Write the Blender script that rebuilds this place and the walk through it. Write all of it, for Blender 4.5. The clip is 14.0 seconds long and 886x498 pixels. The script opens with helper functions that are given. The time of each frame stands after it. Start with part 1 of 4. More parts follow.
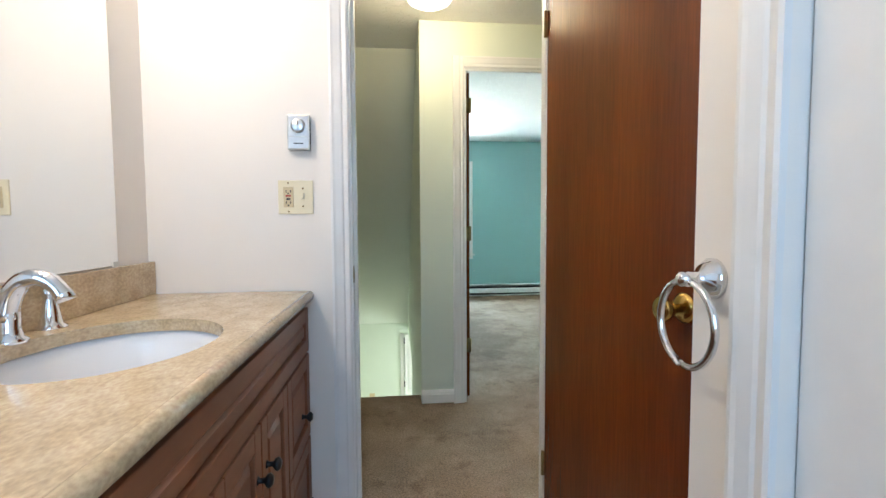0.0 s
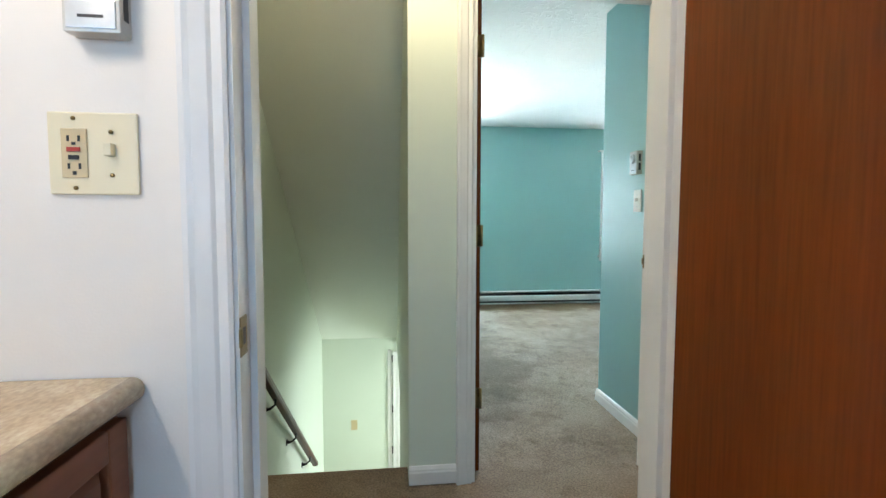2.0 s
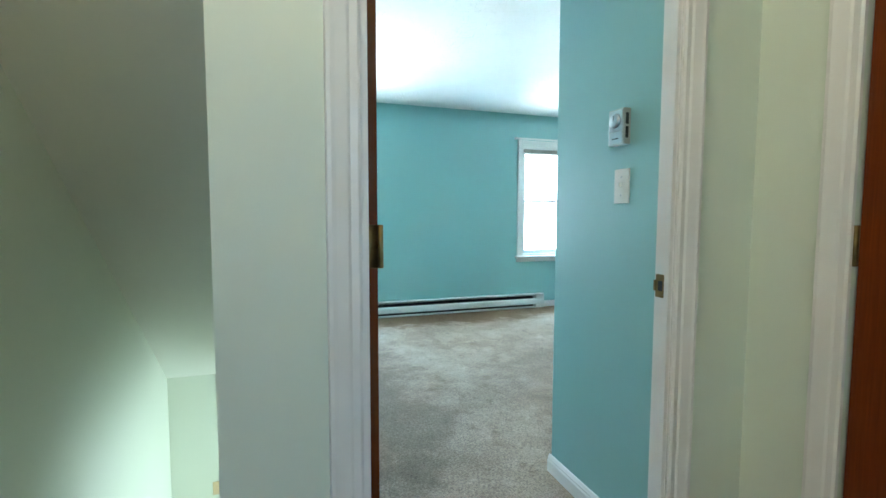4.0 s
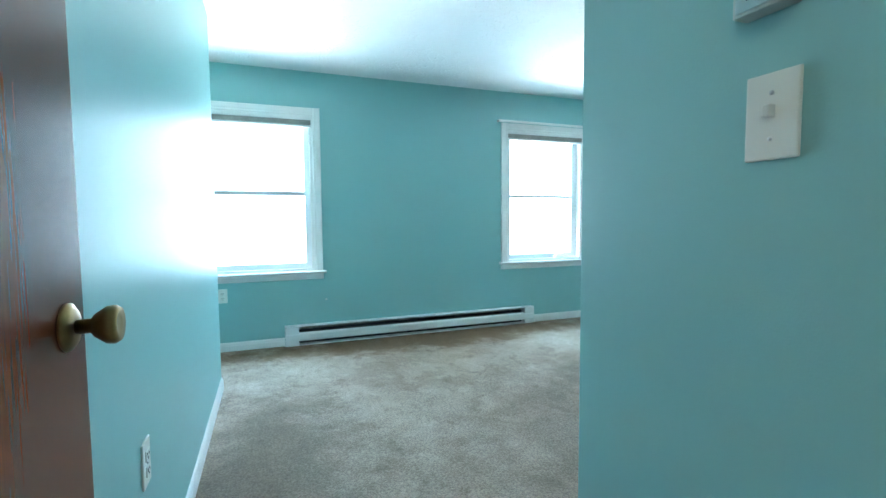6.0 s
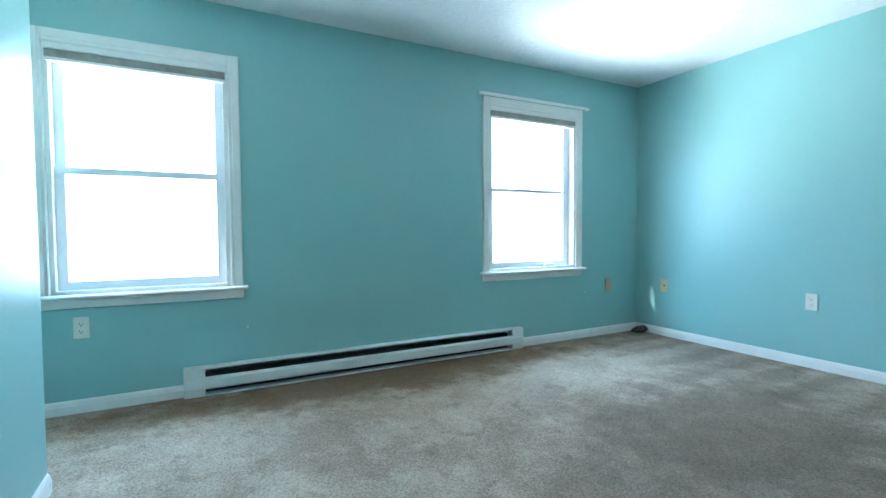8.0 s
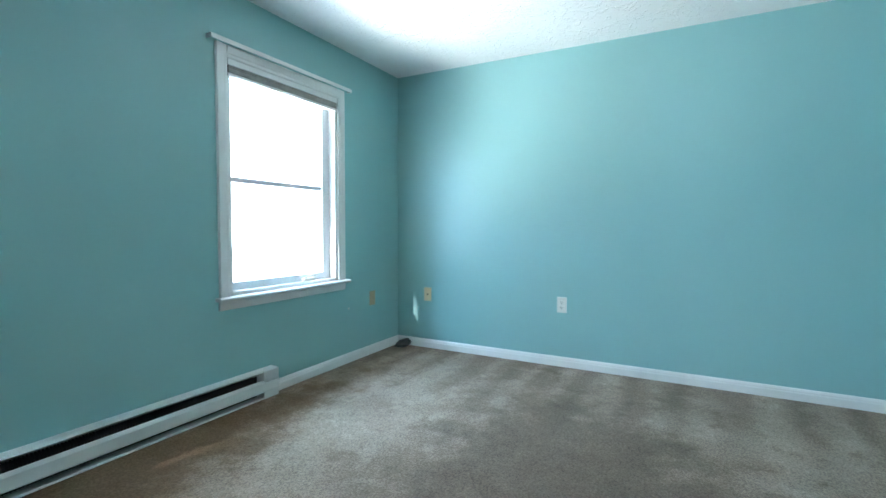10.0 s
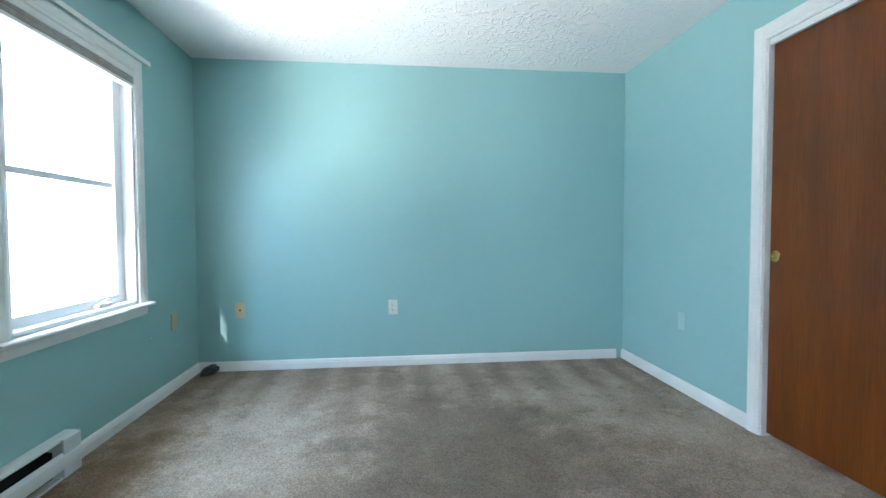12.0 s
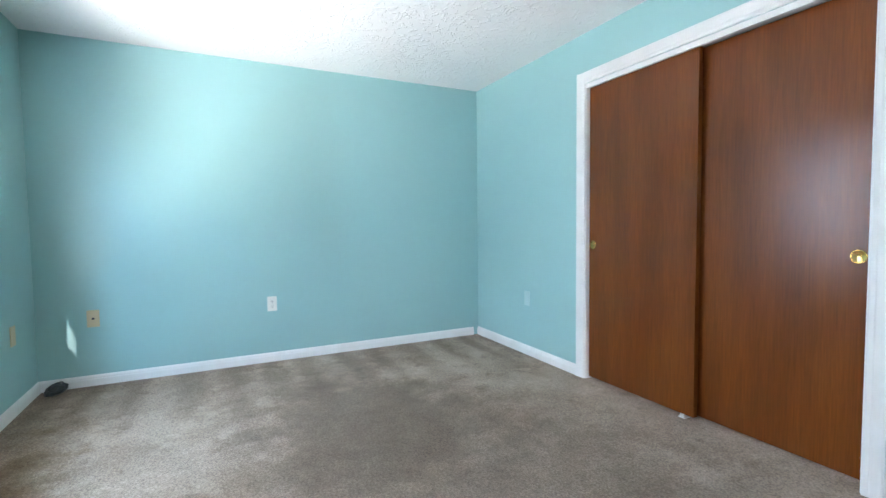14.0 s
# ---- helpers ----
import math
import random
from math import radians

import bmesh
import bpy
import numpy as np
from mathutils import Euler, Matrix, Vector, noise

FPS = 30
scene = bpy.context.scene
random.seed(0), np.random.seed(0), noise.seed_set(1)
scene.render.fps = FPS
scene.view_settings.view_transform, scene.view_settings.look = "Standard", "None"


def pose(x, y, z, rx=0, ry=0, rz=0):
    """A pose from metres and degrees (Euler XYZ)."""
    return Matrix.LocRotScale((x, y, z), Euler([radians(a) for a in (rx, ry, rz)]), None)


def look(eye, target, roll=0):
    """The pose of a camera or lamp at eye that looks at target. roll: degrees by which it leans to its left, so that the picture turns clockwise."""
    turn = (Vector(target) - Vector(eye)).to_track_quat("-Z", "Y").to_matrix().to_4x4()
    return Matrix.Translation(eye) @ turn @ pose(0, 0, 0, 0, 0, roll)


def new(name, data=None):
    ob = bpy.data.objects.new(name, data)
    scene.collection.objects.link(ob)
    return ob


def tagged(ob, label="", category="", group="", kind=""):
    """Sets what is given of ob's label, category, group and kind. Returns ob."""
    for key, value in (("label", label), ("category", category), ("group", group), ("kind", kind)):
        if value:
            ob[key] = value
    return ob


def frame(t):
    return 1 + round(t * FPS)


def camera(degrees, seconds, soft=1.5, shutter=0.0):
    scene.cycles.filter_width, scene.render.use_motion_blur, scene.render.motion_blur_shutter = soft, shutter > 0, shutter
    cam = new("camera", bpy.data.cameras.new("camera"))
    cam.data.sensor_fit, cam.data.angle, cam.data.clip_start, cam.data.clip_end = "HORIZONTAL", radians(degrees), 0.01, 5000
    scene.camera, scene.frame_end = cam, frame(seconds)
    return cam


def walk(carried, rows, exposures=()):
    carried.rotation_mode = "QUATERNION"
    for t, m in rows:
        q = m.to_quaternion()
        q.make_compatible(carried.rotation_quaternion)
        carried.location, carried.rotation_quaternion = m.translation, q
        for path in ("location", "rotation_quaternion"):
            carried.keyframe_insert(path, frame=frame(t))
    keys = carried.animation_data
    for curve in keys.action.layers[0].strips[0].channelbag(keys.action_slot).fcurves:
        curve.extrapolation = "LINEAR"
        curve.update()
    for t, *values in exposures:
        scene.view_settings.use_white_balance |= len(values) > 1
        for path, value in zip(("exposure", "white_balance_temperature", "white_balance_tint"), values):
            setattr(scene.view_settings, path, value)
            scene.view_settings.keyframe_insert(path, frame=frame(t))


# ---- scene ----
EXPO = [(0, 0.12, 6550, 11), (1.5, 0.15, 6450, 10), (3.0, 0.26, 6050, 7), (5.3, 0.06, 5450, 3), (7.2, -0.20, 5400, 5), (9.4, -0.45, 5750, 11), (11.5, -0.50, 6050, 17), (14.0, -0.18, 6400, 25)]
cam = camera(87.9, 14.0)
PATH = [
    (0, (-0.147, 0.23, 1.114), (0.056, 2.217, 0.999), -0.3),
    (0.5, (-0.1, 0.422, 1.117), (0.091, 2.409, 1.001), -0.2),
    (1, (-0.065, 0.65, 1.123), (0.121, 2.638, 1.004), -0.0),
    (1.5, (-0.074, 0.885, 1.116), (0.111, 2.873, 0.996), -0.1),
    (2, (-0.074, 1.139, 1.11), (0.156, 3.122, 0.985), 0.1),
    (2.5, (-0.038, 1.407, 1.11), (0.297, 3.374, 0.973), -0.1),
    (3, (-0.007, 1.663, 1.11), (0.46, 3.603, 0.975), -0.2),
    (3.2, (0.007, 1.742, 1.109), (0.522, 3.67, 0.975), -0.2),
    (5.3, (0.419, 2.678, 1.104), (1.121, 4.545, 0.96), 0.3),
    (5.5, (0.459, 2.747, 1.089), (1.165, 4.613, 0.95), 0.1),
    (6, (0.559, 2.945, 1.078), (1.267, 4.813, 0.947), -0.4),
    (6.5, (0.641, 3.173, 1.025), (1.354, 5.039, 0.917), -0.4),
    (7, (0.68, 3.438, 0.974), (1.406, 5.3, 0.896), -0.3),
    (7.2, (0.683, 3.557, 0.960), (1.417, 5.416, 0.886), -0.4),
    (9.5, (1.069, 4.568, 1.005), (2.658, 5.779, 0.917), 0.3),
    (10, (1.1, 4.77, 1.028), (2.863, 5.709, 0.936), 0.2),
    (10.5, (1.076, 4.981, 1.03), (2.964, 5.633, 0.938), 0.3),
    (11, (1.021, 5.22, 1.041), (2.991, 5.554, 0.955), 0.3),
    (11.5, (0.977, 5.437, 1.05), (2.975, 5.474, 0.965), 0.2),
    (12, (0.906, 5.573, 1.043), (2.892, 5.353, 0.97), -0.2),
    (12.5, (0.822, 5.713, 1.067), (2.769, 5.266, 0.98), -0.4),
    (13, (0.767, 5.838, 1.062), (2.652, 5.176, 0.968), -0.6),
    (13.5, (0.713, 5.914, 1.053), (2.542, 5.11, 0.958), -0.6),
    (14, (0.676, 5.957, 1.067), (2.464, 5.067, 0.961), -0.7),
]
walk(cam, [(t, look(e, g, r)) for t, e, g, r in PATH], exposures=EXPO)


# ---- world and lights ----
world = bpy.data.worlds.new("sky")
scene.world = world
world.use_nodes = True
wn = world.node_tree.nodes
sky = wn.new("ShaderNodeTexSky")
sky.sky_type, sky.sun_disc = "NISHITA", False
sky.sun_elevation, sky.sun_rotation = radians(27.3), radians(280.6)
world.node_tree.links.new(sky.outputs[0], wn["Background"].inputs[0])
wn["Background"].inputs[1].default_value = 0.12


def area(name, m, w, h, power, color):
    d = bpy.data.lights.new(name, "AREA")
    d.shape, d.size, d.size_y, d.energy, d.color = "RECTANGLE", w, h, power, color
    ob = new(name, d)
    ob.matrix_world = m
    return ob


def bulb(name, x, y, z, r, power, color):
    d = bpy.data.lights.new(name, "POINT")
    d.shadow_soft_size, d.energy, d.color = r, power, color
    ob = new(name, d)
    ob.location = (x, y, z)
    return ob


sd = bpy.data.lights.new("sun", "SUN")
sd.energy, sd.angle, sd.color = 5.0, radians(0.5), (1.0, 0.94, 0.84)
sun = new("sun", sd)
sun.matrix_world = look((0, 0, 0), (1.0, -0.188, -0.525))

# plan, metres
CEIL = 2.31
BW = 1.845            # bathroom front wall
HY = 3.0              # hall far wall
BX0, BX1 = 0.268, 1.038   # bedroom door opening
LX = 0.252            # bedroom passage, one side
SX = 1.187            # closet side wall
CY = 3.762            # closet front wall at its corner
WY = 7.003            # window wall
RX = 4.455            # end wall
LE = 6.112              # end of the passage wall
SWX = -0.83           # stair side wall
LOWY = 6.3            # wall at the foot of the stairs
LOWZ = -2.4
FZ = 0.014            # pile height of the bedroom carpet
HT = 0.050            # thickness of the wall between hall and bedroom
WIN1 = (0.075, 0.924)
WIN2 = (2.78, 3.672)
WZ0, WZ1 = 0.645, 1.945

for wx in (0.51, 3.21):
    # daylight for each window: blue from the sky above, white from the sunlit snow below
    area("sky_light", look((wx, WY + 1.25, 2.80), (wx, WY - 1.3, 0.55)), 2.2, 1.3, 340, (0.38, 0.72, 1.0))
    area("snow_light", look((wx, WY + 2.6, -0.60), (wx, WY - 1.5, 2.0)), 2.6, 1.5, 680, (1.0, 1.0, 0.86))
    area("window_light", look((wx, WY + 0.17, 1.31), (wx, 0, 1.2)), 1.25, 1.6, 130, (0.74, 0.91, 1.0))
area("stair_window_light", look((1.45, 5.6, -1.1), (-0.8, 5.4, -1.3)), 1.0, 1.3, 37, (0.88, 1.0, 0.96))
area("bath_window_light", look((-0.2, -0.94, 1.45), (-0.2, 2, 1.2)), 0.7, 0.9, 16, (0.36, 0.64, 1.0))
bulb("hall_bulb", 0.03, 2.56, 2.21, 0.06, 11, (1.0, 0.79, 0.47))
for k in range(3):
    bulb("vanity_bulb", -0.86, 0.85 + 0.2 * k, 2.03, 0.045, 7.8, (1.0, 0.89, 0.77))


# ---- materials ----
def mat(name, c1, c2=None, rough=0.6, metal=0.0, scale=3.0, stretch=(1, 1, 1), bump=0.0, bscale=200.0, fine=0.0, coat=0.0, spec=0.5, rvar=0.0):
    m = bpy.data.materials.new(name)
    m.use_nodes = True
    nt = m.node_tree
    n, l = nt.nodes, nt.links
    p = n["Principled BSDF"]
    p.inputs["Roughness"].default_value, p.inputs["Metallic"].default_value = rough, metal
    p.inputs["Coat Weight"].default_value = coat
    p.inputs["Coat Roughness"].default_value = 0.18
    p.inputs["Specular IOR Level"].default_value = spec
    tc, mp = n.new("ShaderNodeTexCoord"), n.new("ShaderNodeMapping")
    mp.inputs["Scale"].default_value = stretch
    l.new(tc.outputs["Object"], mp.inputs[0])
    c2 = c2 or tuple(v * 0.9 for v in c1)
    big = n.new("ShaderNodeTexNoise")
    big.inputs["Scale"].default_value, big.inputs["Detail"].default_value = scale, 5
    l.new(mp.outputs[0], big.inputs[0])
    ramp = n.new("ShaderNodeValToRGB")
    ramp.color_ramp.elements[0].position, ramp.color_ramp.elements[1].position = 0.34, 0.66
    ramp.color_ramp.elements[0].color, ramp.color_ramp.elements[1].color = (*c2, 1), (*c1, 1)
    l.new(big.outputs[0], ramp.inputs[0])
    out = ramp.outputs[0]
    small = n.new("ShaderNodeTexNoise")
    small.inputs["Scale"].default_value, small.inputs["Detail"].default_value = bscale, 3
    l.new(mp.outputs[0], small.inputs[0])
    if fine:
        mix = n.new("ShaderNodeMix")
        mix.data_type, mix.blend_type = "RGBA", "OVERLAY"
        mix.inputs[0].default_value = fine
        l.new(out, mix.inputs[6])
        l.new(small.outputs[0], mix.inputs[7])
        out = mix.outputs[2]
    l.new(out, p.inputs["Base Color"])
    if rvar:
        mr = n.new("ShaderNodeMapRange")
        mr.inputs[3].default_value, mr.inputs[4].default_value = rough - rvar, rough + rvar
        l.new(big.outputs[0], mr.inputs[0])
        l.new(mr.outputs[0], p.inputs["Roughness"])
    if bump:
        b = n.new("ShaderNodeBump")
        b.inputs["Strength"].default_value, b.inputs["Distance"].default_value = bump, 0.004
        l.new(small.outputs[0], b.inputs["Height"])
        l.new(b.outputs[0], p.inputs["Normal"])
    return m


def carpet_mat(name, c1, c2, c3):
    """Cut pile: fibre speckle, brushed patches with soft edges and darker stains."""
    m = mat(name, c1, c2, rough=0.95, scale=2.6, bump=0.9, bscale=420, fine=0.6, spec=0.1)
    nt = m.node_tree
    n, l = nt.nodes, nt.links
    p = n["Principled BSDF"]
    out = p.inputs["Base Color"].links[0].from_socket
    tc = n.new("ShaderNodeTexCoord")

    def layer(scale, detail, distort, lo, hi, amount, color, stretch):
        nonlocal out
        mp = n.new("ShaderNodeMapping")
        mp.inputs["Scale"].default_value = stretch
        mp.inputs["Location"].default_value = (scale, amount * 7, 0)
        l.new(tc.outputs["Object"], mp.inputs[0])
        st = n.new("ShaderNodeTexNoise")
        st.inputs["Scale"].default_value, st.inputs["Detail"].default_value, st.inputs["Distortion"].default_value = scale, detail, distort
        st.inputs["Roughness"].default_value = 0.62
        l.new(mp.outputs[0], st.inputs[0])
        ramp = n.new("ShaderNodeValToRGB")
        ramp.color_ramp.elements[0].position, ramp.color_ramp.elements[1].position = lo, hi
        l.new(st.outputs[0], ramp.inputs[0])
        ml = n.new("ShaderNodeMath")
        ml.operation = "MULTIPLY"
        ml.inputs[1].default_value = amount
        l.new(ramp.outputs[0], ml.inputs[0])
        mx = n.new("ShaderNodeMix")
        mx.data_type = "RGBA"
        l.new(ml.outputs[0], mx.inputs[0])
        l.new(out, mx.inputs[6])
        mx.inputs[7].default_value = (*color, 1)
        out = mx.outputs[2]

    layer(1.3, 9, 0.0, 0.46, 0.62, 0.55, c3, (1, 1, 1))
    layer(5.0, 9, 0.3, 0.50, 0.60, 0.40, tuple(v * 1.22 for v in c1), (1.0, 0.9, 1))
    layer(7.5, 9, 0.2, 0.55, 0.66, 0.50, tuple(v * 0.80 for v in c3), (1.0, 0.9, 1))

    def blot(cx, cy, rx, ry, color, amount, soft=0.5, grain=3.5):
        """A darker patch with a ragged edge: worn or stained spots, and the brown band by the heater."""
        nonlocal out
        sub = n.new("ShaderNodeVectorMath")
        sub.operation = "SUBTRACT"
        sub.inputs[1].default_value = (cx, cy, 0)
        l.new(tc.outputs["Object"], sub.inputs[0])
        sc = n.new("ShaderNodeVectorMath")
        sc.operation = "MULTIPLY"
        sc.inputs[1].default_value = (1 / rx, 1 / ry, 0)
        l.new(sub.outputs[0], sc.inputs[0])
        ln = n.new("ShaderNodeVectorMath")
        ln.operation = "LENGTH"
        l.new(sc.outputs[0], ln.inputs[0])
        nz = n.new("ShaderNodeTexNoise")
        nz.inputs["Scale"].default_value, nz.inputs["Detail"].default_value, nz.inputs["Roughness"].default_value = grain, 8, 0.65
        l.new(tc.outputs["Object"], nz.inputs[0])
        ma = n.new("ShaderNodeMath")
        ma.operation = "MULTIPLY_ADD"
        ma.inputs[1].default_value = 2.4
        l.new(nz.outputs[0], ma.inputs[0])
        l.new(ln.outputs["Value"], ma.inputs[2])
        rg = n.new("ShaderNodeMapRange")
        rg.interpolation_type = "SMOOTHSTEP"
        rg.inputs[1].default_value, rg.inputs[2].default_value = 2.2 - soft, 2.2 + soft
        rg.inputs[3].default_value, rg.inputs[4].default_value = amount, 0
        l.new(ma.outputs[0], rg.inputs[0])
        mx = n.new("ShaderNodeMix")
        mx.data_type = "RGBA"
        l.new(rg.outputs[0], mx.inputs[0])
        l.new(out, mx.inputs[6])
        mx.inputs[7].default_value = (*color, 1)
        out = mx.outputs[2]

    dirt = tuple(v * 0.62 for v in c3)
    # darker brown band along the foot of the heater
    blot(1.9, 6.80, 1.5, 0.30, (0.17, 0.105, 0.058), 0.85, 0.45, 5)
    blot(0.55, 4.7, 0.42, 1.0, dirt, 0.62, 0.4, 3)
    blot(3.05, 5.2, 0.75, 0.55, dirt, 0.72, 0.5, 4)
    blot(2.3, 4.9, 0.8, 0.7, dirt, 0.5, 0.6, 5)
    # strokes of a vacuum cleaner that run towards the end wall
    mv = n.new("ShaderNodeMapping")
    mv.inputs["Scale"].default_value = (0.45, 1, 1)
    l.new(tc.outputs["Object"], mv.inputs[0])
    wv = n.new("ShaderNodeTexWave")
    wv.wave_type, wv.bands_direction, wv.wave_profile = "BANDS", "Y", "SIN"
    wv.inputs["Scale"].default_value, wv.inputs["Distortion"].default_value = 1.15, 5.5
    wv.inputs["Detail"].default_value, wv.inputs["Detail Scale"].default_value, wv.inputs["Detail Roughness"].default_value = 4, 1.6, 0.6
    l.new(mv.outputs[0], wv.inputs[0])
    sx = n.new("ShaderNodeSeparateXYZ")
    l.new(tc.outputs["Object"], sx.inputs[0])
    ed = n.new("ShaderNodeMapRange")
    ed.inputs[1].default_value, ed.inputs[2].default_value = 3.2, 4.0
    ed.inputs[3].default_value, ed.inputs[4].default_value = 0, 0.50
    l.new(sx.outputs[0], ed.inputs[0])
    sm = n.new("ShaderNodeMath")
    sm.operation = "MULTIPLY"
    l.new(wv.outputs["Fac"], sm.inputs[0])
    l.new(ed.outputs[0], sm.inputs[1])
    mx = n.new("ShaderNodeMix")
    mx.data_type = "RGBA"
    l.new(sm.outputs[0], mx.inputs[0])
    l.new(out, mx.inputs[6])
    mx.inputs[7].default_value = (*dirt, 1)
    out = mx.outputs[2]
    tf = n.new("ShaderNodeTexNoise")
    tf.inputs["Scale"].default_value, tf.inputs["Detail"].default_value = 120, 4
    l.new(tc.outputs["Object"], tf.inputs[0])
    mr = n.new("ShaderNodeMapRange")
    mr.inputs[1].default_value, mr.inputs[2].default_value = 0.3, 0.7
    mr.inputs[3].default_value, mr.inputs[4].default_value = 0.66, 1.32
    l.new(tf.outputs[0], mr.inputs[0])
    mu = n.new("ShaderNodeMix")
    mu.data_type, mu.blend_type = "RGBA", "MULTIPLY"
    mu.inputs[0].default_value = 1
    l.new(out, mu.inputs[6])
    l.new(mr.outputs[0], mu.inputs[7])
    l.new(mu.outputs[2], p.inputs["Base Color"])
    b = n.new("ShaderNodeBump")
    b.inputs["Strength"].default_value, b.inputs["Distance"].default_value = 0.5, 0.008
    l.new(tf.outputs[0], b.inputs["Height"])
    l.new(p.inputs["Normal"].links[0].from_socket, b.inputs["Normal"])
    l.new(b.outputs[0], p.inputs["Normal"])
    return m


def ceiling_mat():
    """White paint over a brushed, stippled plaster."""
    m = mat("textured_ceiling", (0.82, 0.82, 0.81), (0.78, 0.79, 0.79), rough=0.8, scale=2)
    nt = m.node_tree
    n, l = nt.nodes, nt.links
    p = n["Principled BSDF"]
    tc = n.new("ShaderNodeTexCoord")
    a = n.new("ShaderNodeTexNoise")
    a.inputs["Scale"].default_value, a.inputs["Detail"].default_value, a.inputs["Distortion"].default_value = 11, 4, 2.6
    l.new(tc.outputs["Object"], a.inputs[0])
    r = n.new("ShaderNodeValToRGB")
    r.color_ramp.elements[0].position, r.color_ramp.elements[1].position = 0.53, 0.62
    l.new(a.outputs[0], r.inputs[0])
    b = n.new("ShaderNodeBump")
    b.inputs["Strength"].default_value, b.inputs["Distance"].default_value = 0.5, 0.007
    l.new(r.outputs[0], b.inputs["Height"])
    l.new(b.outputs[0], p.inputs["Normal"])
    return m


def wood_mat(name, c1, c2, rough, coat, ring=9.0):
    """Rotary-cut veneer with upright grain."""
    m = mat(name, c1, c2, rough=rough, scale=ring, stretch=(1, 1, 0.07), bscale=120, fine=0.24, coat=coat, spec=0.32)
    nt = m.node_tree
    n, l = nt.nodes, nt.links
    p = n["Principled BSDF"]
    old = p.inputs["Base Color"].links[0].from_socket
    tc, mp = n.new("ShaderNodeTexCoord"), n.new("ShaderNodeMapping")
    mp.inputs["Scale"].default_value = (2.2, 2.2, 0.5)
    l.new(tc.outputs["Object"], mp.inputs[0])
    w = n.new("ShaderNodeTexNoise")
    w.inputs["Scale"].default_value, w.inputs["Detail"].default_value, w.inputs["Distortion"].default_value = 1.6, 6, 1.0
    l.new(mp.outputs[0], w.inputs[0])
    mr = n.new("ShaderNodeMapRange")
    mr.inputs[1].default_value, mr.inputs[2].default_value = 0.3, 0.7
    mr.inputs[3].default_value, mr.inputs[4].default_value = 0.84, 1.14
    l.new(w.outputs[0], mr.inputs[0])
    mu = n.new("ShaderNodeMix")
    mu.data_type, mu.blend_type = "RGBA", "MULTIPLY"
    mu.inputs[0].default_value = 1
    l.new(old, mu.inputs[6])
    l.new(mr.outputs[0], mu.inputs[7])
    # fine upright pores, and a slight ripple of the veneer in the lacquer
    mf = n.new("ShaderNodeMapping")
    mf.inputs["Scale"].default_value = (1, 1, 0.028)
    l.new(tc.outputs["Object"], mf.inputs[0])
    pore = n.new("ShaderNodeTexNoise")
    pore.inputs["Scale"].default_value, pore.inputs["Detail"].default_value = 190, 3
    l.new(mf.outputs[0], pore.inputs[0])
    pr = n.new("ShaderNodeMapRange")
    pr.inputs[1].default_value, pr.inputs[2].default_value = 0.32, 0.62
    pr.inputs[3].default_value, pr.inputs[4].default_value = 0.88, 1.05
    l.new(pore.outputs[0], pr.inputs[0])
    mq = n.new("ShaderNodeMix")
    mq.data_type, mq.blend_type = "RGBA", "MULTIPLY"
    mq.inputs[0].default_value = 1
    l.new(mu.outputs[2], mq.inputs[6])
    l.new(pr.outputs[0], mq.inputs[7])
    l.new(mq.outputs[2], p.inputs["Base Color"])
    bp = n.new("ShaderNodeBump")
    bp.inputs["Strength"].default_value, bp.inputs["Distance"].default_value = 0.04, 0.001
    l.new(pore.outputs[0], bp.inputs["Height"])
    l.new(bp.outputs[0], p.inputs["Normal"])
    l.new(bp.outputs[0], p.inputs["Coat Normal"])
    return m


def granite_mat():
    m = mat("granite", (0.60, 0.47, 0.31), (0.47, 0.35, 0.21), rough=0.12, scale=22, stretch=(1, 0.55, 1), bscale=160, fine=0.5)
    return m


TEAL = mat("teal_paint", (0.285, 0.500, 0.495), (0.275, 0.487, 0.484), rough=0.38, scale=1.5, bump=0.10, bscale=260)
MINT = mat("pale_mint_paint", (0.685, 0.74, 0.64), (0.67, 0.725, 0.625), rough=0.5, scale=1.5, bump=0.10, bscale=260)
CREAM = mat("cream_paint", (0.82, 0.775, 0.725), (0.80, 0.755, 0.70), rough=0.5, scale=1.5, bump=0.08, bscale=260)
CEILM = ceiling_mat()
WHITE = mat("white_trim_paint", (0.80, 0.79, 0.77), (0.74, 0.73, 0.71), rough=0.35, scale=6, bump=0.06, bscale=90)
HEATM = mat("white_enamel", (0.74, 0.75, 0.74), (0.68, 0.69, 0.68), rough=0.35, scale=5)
DARK = mat("dark_fins", (0.02, 0.02, 0.022), (0.035, 0.035, 0.035), rough=0.6)
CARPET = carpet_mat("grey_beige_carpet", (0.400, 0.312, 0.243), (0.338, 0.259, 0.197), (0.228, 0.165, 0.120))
HALLC = CARPET
DOORW = wood_mat("red_brown_veneer", (0.142, 0.031, 0.005), (0.118, 0.0245, 0.004), 0.26, 0.10)
CLOSW = wood_mat("brown_veneer", (0.135, 0.037, 0.0056), (0.110, 0.028, 0.0042), 0.27, 0.06)
CABW = mat("cabinet_wood", (0.262, 0.106, 0.052), (0.215, 0.084, 0.041), rough=0.5, spec=0.3, scale=6, stretch=(1, 0.15, 1), bump=0.06, bscale=70, fine=0.2)
RAILW = mat("dark_rail_wood", (0.11, 0.030, 0.014), (0.075, 0.020, 0.010), rough=0.35, scale=7, stretch=(1, 0.2, 0.2), spec=0.3)
GRANITE = granite_mat()
